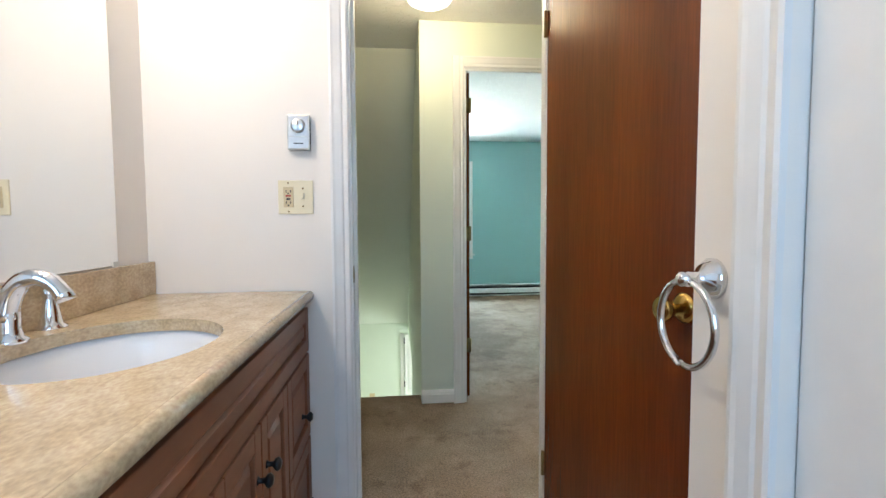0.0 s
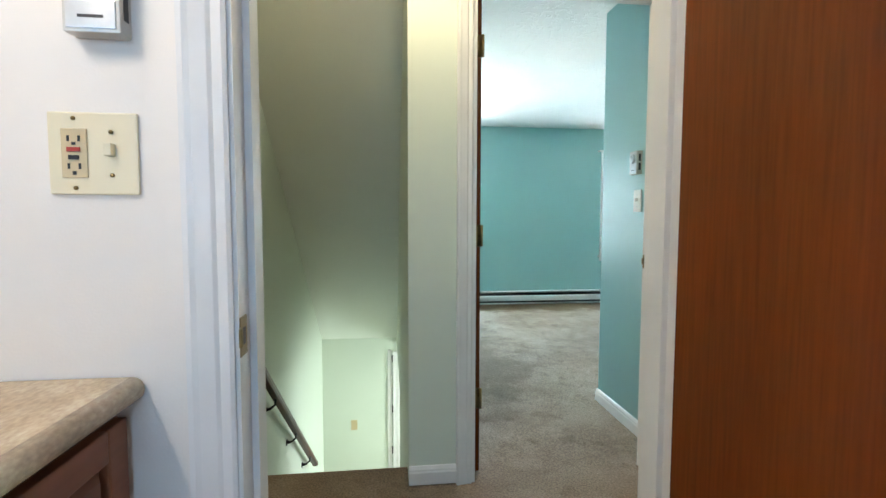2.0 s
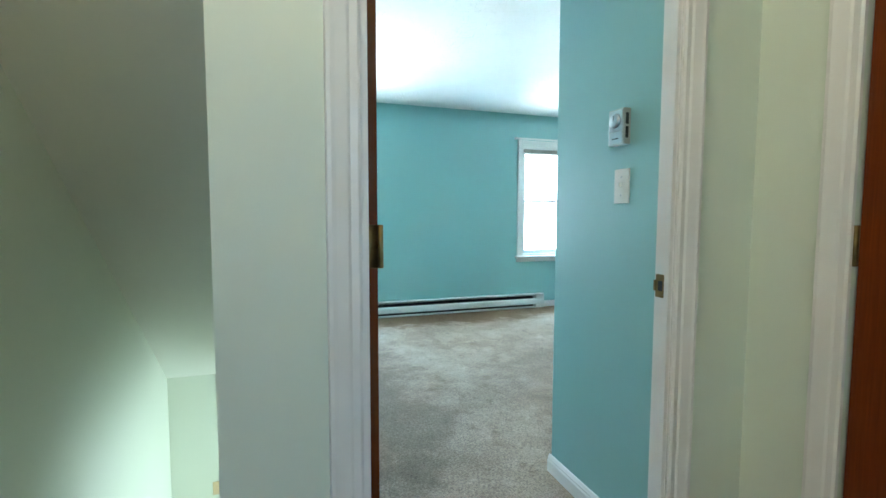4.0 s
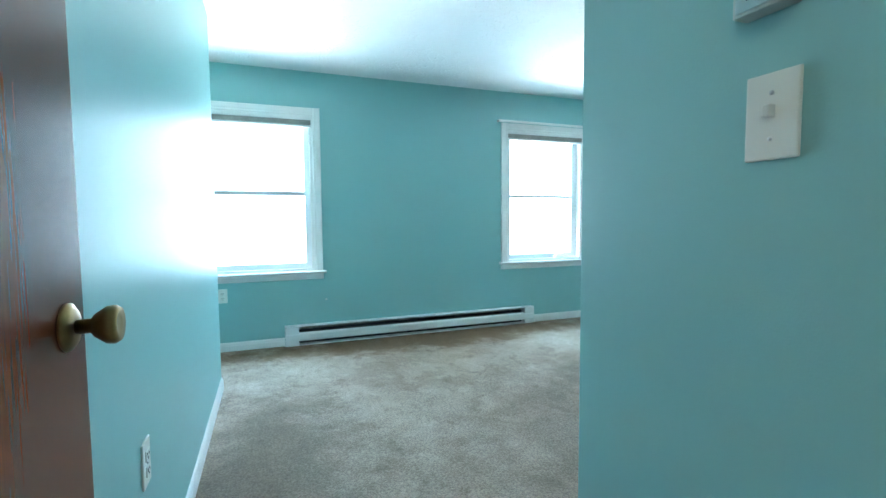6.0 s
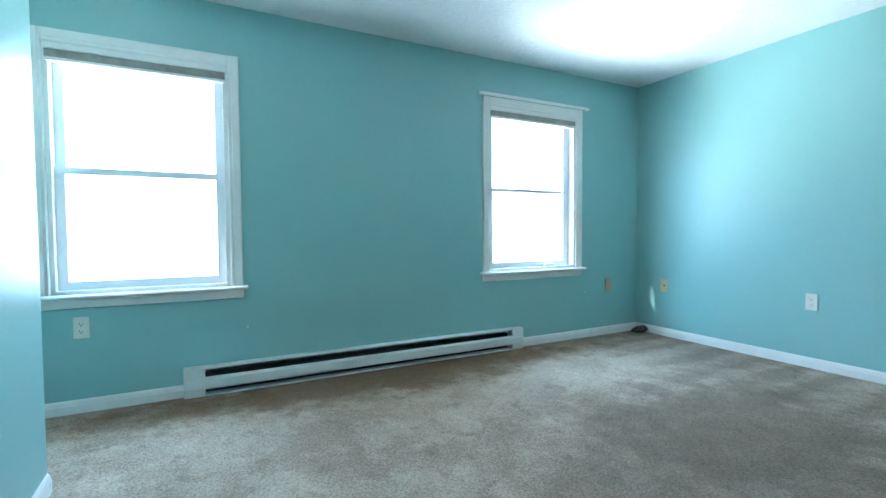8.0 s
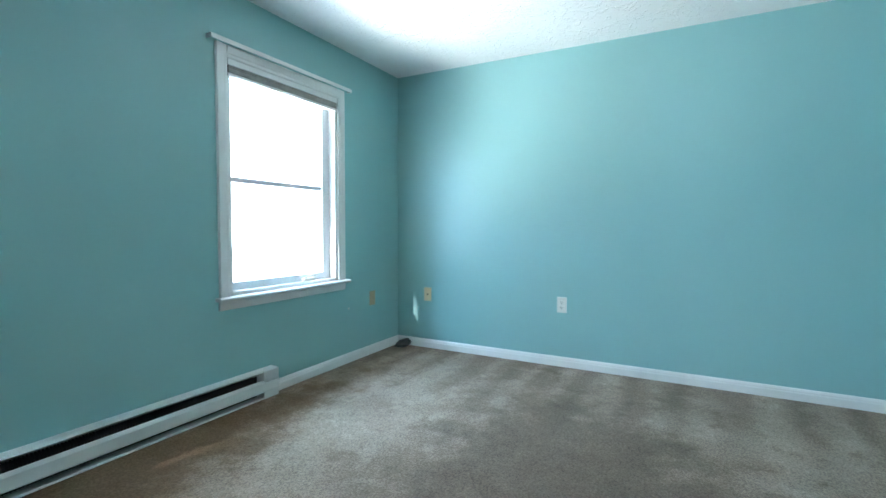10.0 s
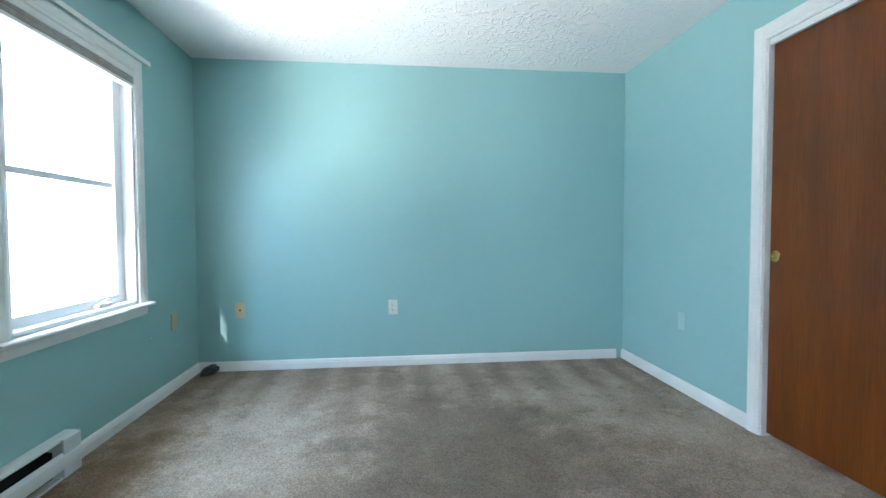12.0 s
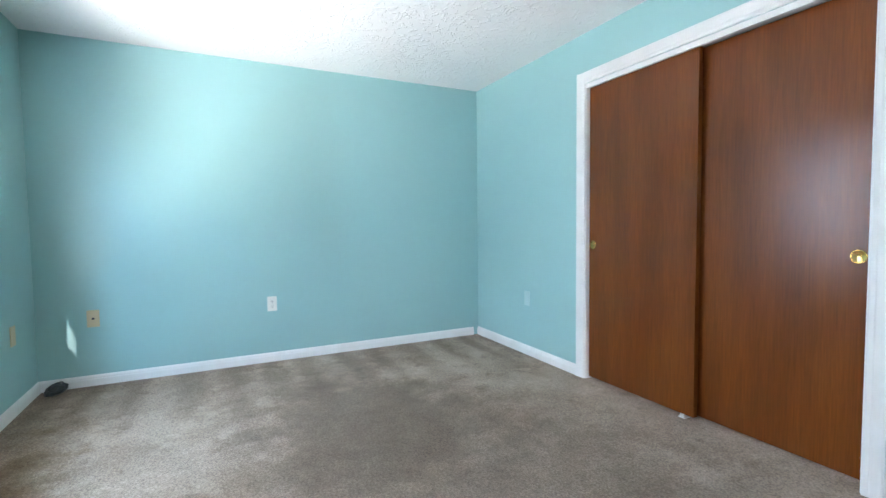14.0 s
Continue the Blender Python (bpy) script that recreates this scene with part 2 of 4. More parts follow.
PORC = mat("white_porcelain", (0.84, 0.84, 0.85), (0.82, 0.82, 0.83), rough=0.06)
CHROME = mat("chrome", (0.80, 0.80, 0.82), (0.76, 0.76, 0.78), rough=0.07, metal=1)
BRASS = mat("brass", (0.72, 0.47, 0.15), (0.60, 0.38, 0.11), rough=0.2, metal=1, scale=30)
OLDBRASS = mat("tarnished_brass", (0.30, 0.21, 0.09), (0.20, 0.14, 0.06), rough=0.4, metal=1, scale=40)
IRON = mat("black_metal", (0.02, 0.02, 0.022), (0.03, 0.03, 0.03), rough=0.35, metal=0.6)
SILVER = mat("silver_metal", (0.62, 0.62, 0.62), (0.52, 0.52, 0.52), rough=0.28, metal=0.9, scale=25)
THBODY = mat("thermostat_body", (0.55, 0.53, 0.49), (0.50, 0.48, 0.44), rough=0.35, metal=0.4, scale=12)
IVORY = mat("ivory_plastic", (0.78, 0.70, 0.50), (0.74, 0.66, 0.46), rough=0.3)
TANP = mat("tan_plastic", (0.62, 0.50, 0.30), (0.58, 0.46, 0.27), rough=0.35)
PLWHITE = mat("white_plastic", (0.76, 0.74, 0.68), (0.72, 0.70, 0.64), rough=0.3)
VINYL = mat("vinyl_sash", (0.78, 0.80, 0.82), (0.74, 0.76, 0.78), rough=0.3)
BLIND = mat("grey_blind_fabric", (0.36, 0.34, 0.31), (0.28, 0.26, 0.24), rough=0.8, scale=20)
BLACKP = mat("black_plastic", (0.012, 0.012, 0.013), (0.02, 0.02, 0.02), rough=0.4)
RED = mat("red_button", (0.45, 0.05, 0.03), rough=0.4)
MIRROR = mat("mirror_silver", (0.90, 0.91, 0.90), (0.895, 0.905, 0.895), rough=0.008, metal=1)
SNOW = mat("snow_ground", (0.8, 0.82, 0.85), (0.74, 0.76, 0.8), rough=0.8)


def glow_mat(name, color, strength):
    m = bpy.data.materials.new(name)
    m.use_nodes = True
    n = m.node_tree.nodes
    e = n.new("ShaderNodeEmission")
    e.inputs[0].default_value, e.inputs[1].default_value = (*color, 1), strength
    m.node_tree.links.new(e.outputs[0], n["Material Output"].inputs[0])
    return m


SKYGLOW = glow_mat("bright_sky", (0.92, 0.96, 1.0), 5.0)
LAMPGLOW = glow_mat("lit_glass", (1.0, 0.90, 0.72), 6.0)
g = bpy.data.materials.new("window_glass")
g.use_nodes = True
gp = g.node_tree.nodes["Principled BSDF"]
gp.inputs["Transmission Weight"].default_value, gp.inputs["Roughness"].default_value, gp.inputs["IOR"].default_value = 1.0, 0.0, 1.45
GLASS = g


# ---- mesh helpers ----
def box(bm, x0, x1, y0, y1, z0, z1, bevel=0.0):
    m = Matrix.LocRotScale(((x0 + x1) / 2, (y0 + y1) / 2, (z0 + z1) / 2), None, (abs(x1 - x0), abs(y1 - y0), abs(z1 - z0)))
    r = bmesh.ops.create_cube(bm, size=1, matrix=m)
    if bevel:
        es = list({e for v in r["verts"] for e in v.link_edges})
        bmesh.ops.bevel(bm, geom=es, offset=bevel, segments=2, affect="EDGES", profile=0.6)
    return bm


def boxes(*rows, bevel=0.0):
    bm = bmesh.new()
    for r in rows:
        box(bm, *r, bevel=bevel)
    return bm


def lathe(bm, profile, m=None, seg=24):
    """profile of (radius, height) turned round local z."""
    m = m or Matrix()
    rings = []
    for r, h in profile:
        rings.append([bm.verts.new(m @ Vector((max(r, 1e-4) * math.cos(2 * math.pi * k / seg), max(r, 1e-4) * math.sin(2 * math.pi * k / seg), h))) for k in range(seg)])
    for a, b in zip(rings, rings[1:]):
        for k in range(seg):
            bm.faces.new((a[k], a[(k + 1) % seg], b[(k + 1) % seg], b[k]))
    bm.faces.new(rings[0][::-1])
    bm.faces.new(rings[-1])
    for f in bm.faces:
        f.smooth = True
    return bm


def tube(bm, pts, r, seg=12, closed=False):
    """A round bar along points; r a number or one per point."""
    pts = [Vector(p) for p in pts]
    n = len(pts)
    rings = []
    for i, p in enumerate(pts):
        a = pts[(i - 1) % n] if closed or i else p
        b = pts[(i + 1) % n] if closed or i < n - 1 else p
        d = (b - a).normalized()
        u = d.orthogonal() if abs(d.y) > 0.99 else d.cross(Vector((0, 1, 0)))
        u.normalize()
        v = d.cross(u)
        rr = r[i] if hasattr(r, "__len__") else r
        rings.append([bm.verts.new(p + rr * (math.cos(2 * math.pi * k / seg) * u + math.sin(2 * math.pi * k / seg) * v)) for k in range(seg)])
    pairs = list(zip(rings, rings[1:])) + ([(rings[-1], rings[0])] if closed else [])
    for a, b in pairs:
        for k in range(seg):
            bm.faces.new((a[k], a[(k + 1) % seg], b[(k + 1) % seg], b[k]))
    if not closed:
        bm.faces.new(rings[0][::-1])
        bm.faces.new(rings[-1])
    for f in bm.faces:
        f.smooth = True
    return bm


def bar(bm, prof, o, u, d, l):
    """Extrudes a section of (across, out) points from o along the vector l."""
    o, u, d, l = Vector(o), Vector(u), Vector(d), Vector(l)
    a = [bm.verts.new(o + p * u + q * d) for p, q in prof]
    b = [bm.verts.new(o + p * u + q * d + l) for p, q in prof]
    n = len(a)
    for k in range(n):
        bm.faces.new((a[k], a[(k + 1) % n], b[(k + 1) % n], b[k]))
    bm.faces.new(a[::-1])
    bm.faces.new(b)
    return bm


def mesh(name, bm, material):
    bmesh.ops.recalc_face_normals(bm, faces=bm.faces)
    me = bpy.data.meshes.new(name)
    bm.to_mesh(me)
    bm.free()
    me.materials.append(material)
    return new(name, me)


def part(name, bm, material, parent, label=""):
    ob = mesh(name, bm, material)
    ob.parent = parent
    return tagged(ob, label) if label else ob


def thing(name, m, label, category, group=""):
    ob = new(name)
    ob.empty_display_size = 0.05
    ob.matrix_world = m
    return tagged(ob, label, category, group)


def structure(name, bm, material, label="", category=""):
    return tagged(mesh(name, bm, material), label, category, kind="structure")


CASING = [(0, 0), (0, 0.010), (0.006, 0.013), (0.020, 0.011), (0.026, 0.014), (0.048, 0.017), (0.056, 0.019), (0.064, 0.018), (0.066, 0.0)]
BASE = [(0, 0), (0, 0.013), (0.050, 0.013), (0.057, 0.010), (0.063, 0.010), (0.075, 0.004), (0.078, 0)]


def door_casing(name, o, along, out, width, height, parent=None, scale=1.0, head=True):
    """Moulded casing round an opening; o is the opening's foot, along runs across it."""
    bm = bmesh.new()
    o, a, d = Vector(o), Vector(along), Vector(out)
    z = Vector((0, 0, 1))
    pr = [(p * scale, q) for p, q in CASING]
    w = CASING[-1][0] * scale
    bar(bm, pr, o, -a, d, z * (height + w))
    bar(bm, pr, o + a * width, a, d, z * (height + w))
    bar(bm, pr, o + z * height, z, d * 1.06, a * width)
    ob = mesh(name, bm, WHITE)
    if parent:
        ob.parent = parent
        return ob
    return tagged(ob, "white moulded wooden casing round a doorway", "door casing", kind="structure")


def baseboard(o, l, out):
    bm = bmesh.new()
    bar(bm, BASE, Vector(o) + Vector((0, 0, 0.008)), (0, 0, 1), out, l)
    return tagged(mesh("baseboard", bm, WHITE), "white painted baseboard along the wall", "baseboard", kind="structure")


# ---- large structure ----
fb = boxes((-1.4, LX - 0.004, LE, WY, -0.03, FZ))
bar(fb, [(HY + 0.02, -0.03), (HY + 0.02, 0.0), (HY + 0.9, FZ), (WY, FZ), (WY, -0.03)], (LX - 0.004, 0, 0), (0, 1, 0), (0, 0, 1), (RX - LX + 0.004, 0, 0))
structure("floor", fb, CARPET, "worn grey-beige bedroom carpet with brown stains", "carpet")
hb = boxes((SWX, 2.0, BW + 0.06, HY + 0.02, -0.25, 0.0))
box(hb, SWX, 0.0, HY + 0.02, 3.15, -0.25, 0.0, bevel=0.0)
structure("floor_hall", hb, HALLC, "brown cut-pile carpet on the landing", "carpet")
structure("floor_bath", boxes((-1.1, 0.8, -1.1, BW + 0.06, -0.05, 0.0)), mat("bath_vinyl", (0.45, 0.38, 0.30), (0.4, 0.33, 0.26), rough=0.4), "beige vinyl bathroom floor", "floor")

# bedroom ceiling, hall ceiling and bathroom ceiling
structure("ceiling", boxes((-1.4, RX + 0.1, HY + HT - 0.012, WY + 0.2, CEIL, CEIL + 0.08)), CEILM, "white brush-textured bedroom ceiling", "ceiling")
structure("ceiling_hall", boxes((SWX - 0.1, 2.0, BW + 0.06, HY + HT - 0.012, CEIL - 0.008, CEIL + 0.08), (SWX - 0.1, 0.0, HY + HT - 0.012, 3.47, CEIL - 0.008, CEIL + 0.08)), CEILM, "white textured hall ceiling", "ceiling")
structure("ceiling_bath", boxes((-1.2, 0.9, -1.1, BW + 0.06, CEIL, CEIL + 0.08)), CEILM, "white bathroom ceiling", "ceiling")

# bathroom walls
JL, JR = -0.314, 0.412
fw = boxes((-1.1, JL, BW, BW + 0.06, 0, CEIL), (JR + 0.018, 0.8, BW, BW + 0.06, 0, CEIL), (JL, JR + 0.018, BW, BW + 0.06, 2.048, CEIL))
structure("wall_bath_front", fw, CREAM, "cream painted bathroom wall beside the doorway", "wall")
fh = boxes((SWX - 0.1, JL, BW + 0.06, BW + 0.12, 0, CEIL), (JR + 0.018, 1.5, BW + 0.06, BW + 0.12, 0, CEIL), (JL, JR + 0.018, BW + 0.06, BW + 0.12, 2.048, CEIL))
structure("wall_hall_near", fh, MINT, "pale mint hall wall", "wall")
structure("wall_bath_side", boxes((-1.1, -0.966, -1.1, BW, 0, CEIL)), CREAM, "cream painted wall behind the mirror", "wall")
structure("wall_bath_end", boxes((-1.1, -0.6, -1.1, -1.0, 0, CEIL), (0.2, 0.8, -1.1, -1.0, 0, CEIL), (-0.6, 0.2, -1.1, -1.0, 0, 0.95), (-0.6, 0.2, -1.1, -1.0, 1.95, CEIL)), CREAM, "cream bathroom end wall", "wall")
structure("wall_bath_partition", boxes((0.315, 0.43, -1.0, 0.165, 0, CEIL), (0.315, 0.43, 0.735, 0.900, 0, CEIL), (0.315, 0.43, 0.165, 0.735, 2.03, CEIL)), CREAM, "cream partition wall with a chrome towel ring", "wall")
structure("wall_bath_recess", boxes((0.70, 0.80, -1.0, BW, 0, CEIL)), CREAM, "cream wall behind the open door", "wall")

# hall and stair walls
structure("wall_hall_far", boxes((0.0, BX0 - 0.018, HY, HY + HT - 0.012, 0, CEIL), (BX1 + 0.018, 1.5, HY, HY + HT - 0.012, 0, CEIL), (BX0 - 0.018, BX1 + 0.018, HY, HY + HT - 0.012, 2.048, CEIL)), MINT, "pale mint hall wall beside the bedroom doorway", "wall")
structure("wall_hall_right", boxes((1.305, 1.5, 2.765, HY + 0.03, 0, CEIL), (1.305, 1.5, 1.965, 2.0, 0, CEIL), (1.305, 1.5, 2.0, 2.765, 2.03, CEIL)), MINT, "pale hall wall with a closed wooden door", "wall")
structure("wall_stair_left", boxes((SWX - 0.1, SWX, BW + 0.12, LOWY + 0.1, LOWZ, CEIL)), MINT, "pale mint stair wall that carries the handrail", "wall")
structure("wall_stair_right", boxes((0.0, 0.10, HY + HT - 0.012, 4.9, LOWZ, CEIL), (0.0, 0.10, 4.9, LE, 0.0, CEIL), (0.0, 0.10, 4.9, LOWY, -0.3, -0.03)), MINT, "pale mint stair wall", "wall")
structure("wall_stair_foot", boxes((SWX - 0.1, 1.6, LOWY, LOWY + 0.1, LOWZ, -0.05)), MINT, "pale green wall at the foot of the stairs", "wall")
structure("wall_lower_side", boxes((1.5, 1.6, 4.8, 4.9, LOWZ, -0.05), (1.5, 1.6, 6.2, LOWY, LOWZ, -0.05), (1.5, 1.6, 4.9, 6.2, LOWZ, -1.9), (1.5, 1.6, 4.9, 6.2, -0.3, -0.05), (0.1, 1.6, 4.75, 4.85, LOWZ, -0.05)), MINT, "pale green lower wall with a window", "wall")
structure("floor_lower", boxes((SWX - 0.1, 1.6, 2.9, LOWY + 0.1, LOWZ - 0.1, LOWZ)), HALLC, "brown carpet at the foot of the stairs", "carpet")
structure("ceiling_lower", boxes((0.1, 1.6, 4.8, LOWY, -0.3, -0.22)), CEILM, "white lower ceiling", "ceiling")
sl = bmesh.new()
bar(sl, [(3.46, CEIL - 0.008), (LOWY, -0.215), (LOWY, -0.10), (3.46, CEIL + 0.10)], (SWX, 0, 0), (0, 1, 0), (0, 0, 1), (-SWX, 0, 0))
structure("ceiling_stair", sl, mat("stair_ceiling_paint", (0.72, 0.745, 0.68), (0.70, 0.725, 0.66), rough=0.6, bump=0.1), "pale sloping ceiling over the stairs", "ceiling")
structure("wall_hall_back", boxes((2.0, 2.1, BW, HY + 0.1, 0, CEIL)), MINT)

# stairs
st = bmesh.new()
for k in range(12):
    y0 = 3.15 + 0.225 * k
    box(st, SWX, 0.0, y0, y0 + 0.25, LOWZ, -0.185 * (k + 1), bevel=0.012)
structure("stairs", st, HALLC, "brown carpeted stairs going down", "stairs")

# bedroom walls
structure("wall_passage", boxes((0.10, LX, HY + HT - 0.012, LE, 0, CEIL)), TEAL, "teal painted wall along the bedroom entry", "wall")
structure("wall_entry", boxes((BX1 + 0.018, SX + 0.1, HY + HT - 0.012, HY + HT, 0, CEIL), (LX, BX1 + 0.018, HY + HT - 0.012, HY + HT, 2.048, CEIL)), TEAL, "teal wall over the bedroom doorway", "wall")
structure("wall_closet_side", boxes((SX, SX + 0.10, HY + HT, CY, 0, CEIL)), TEAL, "teal painted closet side wall with a thermostat", "wall")
CX0, CX1, CH = 1.500, 3.006, 1.982
OUT_OF_SQUARE = Matrix.Translation((SX, CY, 0)) @ Matrix.Rotation(radians(-1.0), 4, "Z") @ Matrix.Translation((-SX, -CY, 0))


def skewed(ob):
    """Turns what belongs to the closet front, which is not quite square to the room."""
    ob.matrix_world = OUT_OF_SQUARE @ ob.matrix_world
    return ob



skewed(structure("wall_closet", boxes((SX + 0.10, CX0, CY - 0.1, CY, 0, CEIL), (CX1, RX + 0.05, CY - 0.1, CY, 0, CEIL), (CX0, CX1, CY - 0.1, CY, CH, CEIL)), TEAL, "teal wall with a sliding-door closet", "wall"))
structure("wall_closet_inside", boxes((SX + 0.1, RX, HY + 0.052, HY + 0.11, 0, CEIL)), TEAL)
structure("wall_end", boxes((RX, RX + 0.1, HY + 0.06, WY + 0.108, 0, CEIL)), TEAL, "teal painted bedroom end wall with marks and outlets", "wall")
structure("wall_wing", boxes((-1.4, 0.10, LE - 0.03, LE, 0.012, CEIL), (-1.5, -1.4, LE - 0.1, WY + 0.108, 0, CEIL)), TEAL, "teal wall of the window recess", "wall")
ww = boxes((-1.4, WIN1[0], WY, WY + 0.108, 0, CEIL), (WIN1[1], WIN2[0], WY, WY + 0.108, 0, CEIL), (WIN2[1], RX, WY, WY + 0.108, 0, CEIL))
for a, b in (WIN1, WIN2):
    box(ww, a, b, WY, WY + 0.108, 0, WZ0)
    box(ww, a, b, WY, WY + 0.108, WZ1, CEIL)
structure("wall_windows", ww, TEAL, "teal painted wall with two windows", "wall")

# outside
structure("ground", boxes((-60, 60, WY + 0.21, 90, -3.0, -2.9)), SNOW, "pale ground outside", "ground")
structure("backdrop", boxes((-90, 150, 60, 60.1, -3, 60)), SKYGLOW, "bright white overcast sky", "backdrop")

# slab added out of view, sized to cut the sun streaks off at the top
structure("sun_blocker", boxes((-9, 7, WY + 0.108, WY + 0.52, 2.37, 2.49)), WHITE, "unseen white slab added outside over the windows to block high sun", "eave")

# baseboards
baseboard((LX, HY + 0.12, 0), (0, LE - HY - 0.12, 0), (1, 0, 0))
baseboard((LX, LE, 0), (-1.6, 0, 0), (0, 1, 0))
baseboard((-1.4, WY, 0), (0.662 + 1.4, 0, 0), (0, -1, 0))
baseboard((3.059, WY, 0), (RX - 3.059, 0, 0), (0, -1, 0))
baseboard((RX, CY, 0), (0, WY - CY, 0), (-1, 0, 0))
skewed(baseboard((CX1 + 0.0726, CY, 0), (RX - CX1 - 0.0726, 0, 0), (0, 1, 0)))
skewed(baseboard((SX, CY, 0), (CX0 - 0.0726 - SX, 0, 0), (0, 1, 0)))
baseboard((SX, HY + HT, 0), (0, CY - HY - HT + 0.013, 0), (-1, 0, 0))
baseboard((0.0, HY, 0), (BX0 - 0.066, 0, 0), (0, -1, 0))
baseboard((BX1 + 0.066, HY, 0), (1.305 - BX1 - 0.066, 0, 0), (0, -1, 0))
baseboard((1.305, 2.835, 0), (0, 0.165, 0), (-1, 0, 0))


# ---- doors ----
def jamb_lining(name, x0, x1, y0, y1, h, stop_y, stop=0.045):
    t = 0.018
    bm = boxes((x0 - t, x0, y0, y1, 0, h), (x1, x1 + t, y0, y1, 0, h), (x0 - t, x1 + t, y0, y1, h, h + t))
    s = 0.011
    box(bm, x0, x0 + s, stop_y, stop_y + stop, 0, h - s)
    box(bm, x1 - s, x1, stop_y, stop_y + stop, 0, h - s)
    box(bm, x0, x1, stop_y, stop_y + stop, h - s, h)
    return structure(name, bm, WHITE, "white painted door jamb with stop", "door frame")


jamb_lining("door_frame_bath", JL + 0.018, JR, BW - 0.004, BW + 0.124, 2.03, BW + 0.045)
door_casing("trim_bath", (JL + 0.012, BW, 0), (1, 0, 0), (0, -1, 0), JR - JL - 0.008, 2.035)
door_casing("trim_bath_hall", (JL + 0.012, BW + 0.12, 0), (1, 0, 0), (0, 1, 0), JR - JL - 0.008, 2.035)
jamb_lining("door_frame_bedroom", BX0 + 0.0, BX1, HY - 0.004, HY + HT + 0.004, 2.03, HY - 0.002, 0.014)
door_casing("trim_bedroom_hall", (BX0 - 0.004, HY, 0), (1, 0, 0), (0, -1, 0), BX1 - BX0 + 0.008, 2.035)


def round_knob(parent, m, metal):
    k = part("knob", lathe(bmesh.new(), [(0.010, 0.0), (0.010, 0.028), (0.016, 0.032), (0.026, 0.046), (0.027, 0.056), (0.023, 0.062), (0.012, 0.060), (0.0, 0.060)], m), metal, parent, "round brass knob")
    part("rose", lathe(bmesh.new(), [(0.033, 0.0), (0.033, 0.004), (0.024, 0.010), (0.012, 0.011)], m), metal, k)
    return k


def door_leaf(name, m, width, height, wood, label, knob_z=0.94, metal=BRASS, hinge_side=1, knobs=(1, -1), hinges=(0.30, 1.0, 1.78)):
    """A flush leaf; local x runs from the hinge, y is its thickness."""
    d = thing(name, m, label, "door")
    part("leaf", boxes((0, width, 0, 0.035, 0.020, height), bevel=0.002), wood, d)
    for s in knobs:
        mk = Matrix.Translation((width - 0.065, 0.035 if s > 0 else 0.0, knob_z)) @ Euler((radians(-90 * s), 0, 0)).to_matrix().to_4x4()
        round_knob(d, mk, metal)
    part("latch_plate", boxes((width - 0.001, width + 0.0015, 0.006, 0.029, knob_z - 0.028, knob_z + 0.028)), metal, d, "small brass latch plate")
    for z in hinges:
        part("hinge", tube(boxes((-0.0015, 0.001, 0.0, 0.032, z, z + 0.09)), [(-0.004, -0.005 * hinge_side + (0.035 if hinge_side < 0 else 0), z), (-0.004, -0.005 * hinge_side + (0.035 if hinge_side < 0 else 0), z + 0.09)], 0.006, 8), OLDBRASS, d, "brass butt hinge")
    return d


# bathroom door, opened into the bathroom
ang = math.degrees(math.atan2(1.15 - 1.835, 0.462 - 0.388))
door_leaf("door_bathroom", pose(0.388, 1.832, 0, 0, 0, ang), 0.76, 2.02, DOORW, "red-brown wooden door standing open with a brass knob", 0.93, BRASS, 1, (1, -1), (0.18, 1.76))
door_leaf("door_bedroom", pose(0.306, 3.048, 0, 0, 0, 90.5), 0.715, 2.02, DOORW, "dark glossy wooden bedroom door standing open against the wall", 0.935, OLDBRASS, 1, (-1,))
door_leaf("door_hall", pose(1.315, 2.760, 0, 0, 0, -90) @ pose(0, 0, 0), 0.735, 2.02, DOORW, "closed dark wooden hall door with brass hinges", 0.93, BRASS, 1, (-1,))
door_casing("trim_hall_door", (1.305, 2.765, 0), (0, -1, 0), (-1, 0, 0), 0.765, 2.035)


def strike(m, label):
    s = thing("strike_plate", m, label, "strike plate")
    part("plate", boxes((-0.016, 0.016, -0.0018, 0, -0.030, 0.030), bevel=0.0008), OLDBRASS, s)
    part("hole", boxes((-0.007, 0.007, -0.0024, -0.001, -0.013, 0.013)), DARK, s)
    part("lip", boxes((-0.020, -0.014, -0.005, 0, -0.014, 0.014), bevel=0.001), OLDBRASS, s)


strike(pose(JL + 0.018, BW + 0.012, 0.935, 0, 0, 90), "tarnished strike plate on the bathroom jamb")
strike(pose(BX1, HY + 0.034, 0.93, 0, 0, -90), "tarnished strike plate on the bedroom jamb")

# ---- closet ----
skewed(door_casing("trim_closet", (CX0, CY, 0), (1, 0, 0), (0, 1, 0), CX1 - CX0, CH, scale=1.10))
skewed(structure("closet_lining", boxes((CX0, CX0 + 0.006, CY - 0.14, CY + 0.002, 0, CH), (CX1 - 0.006, CX1, CY - 0.14, CY + 0.002, 0, CH), (CX0, CX1, CY - 0.022, CY - 0.004, CH - 0.030, CH), (CX0, CX1, CY - 0.1, CY - 0.022, CH - 0.01, CH)), WHITE, "white closet jamb and track fascia", "closet frame"))


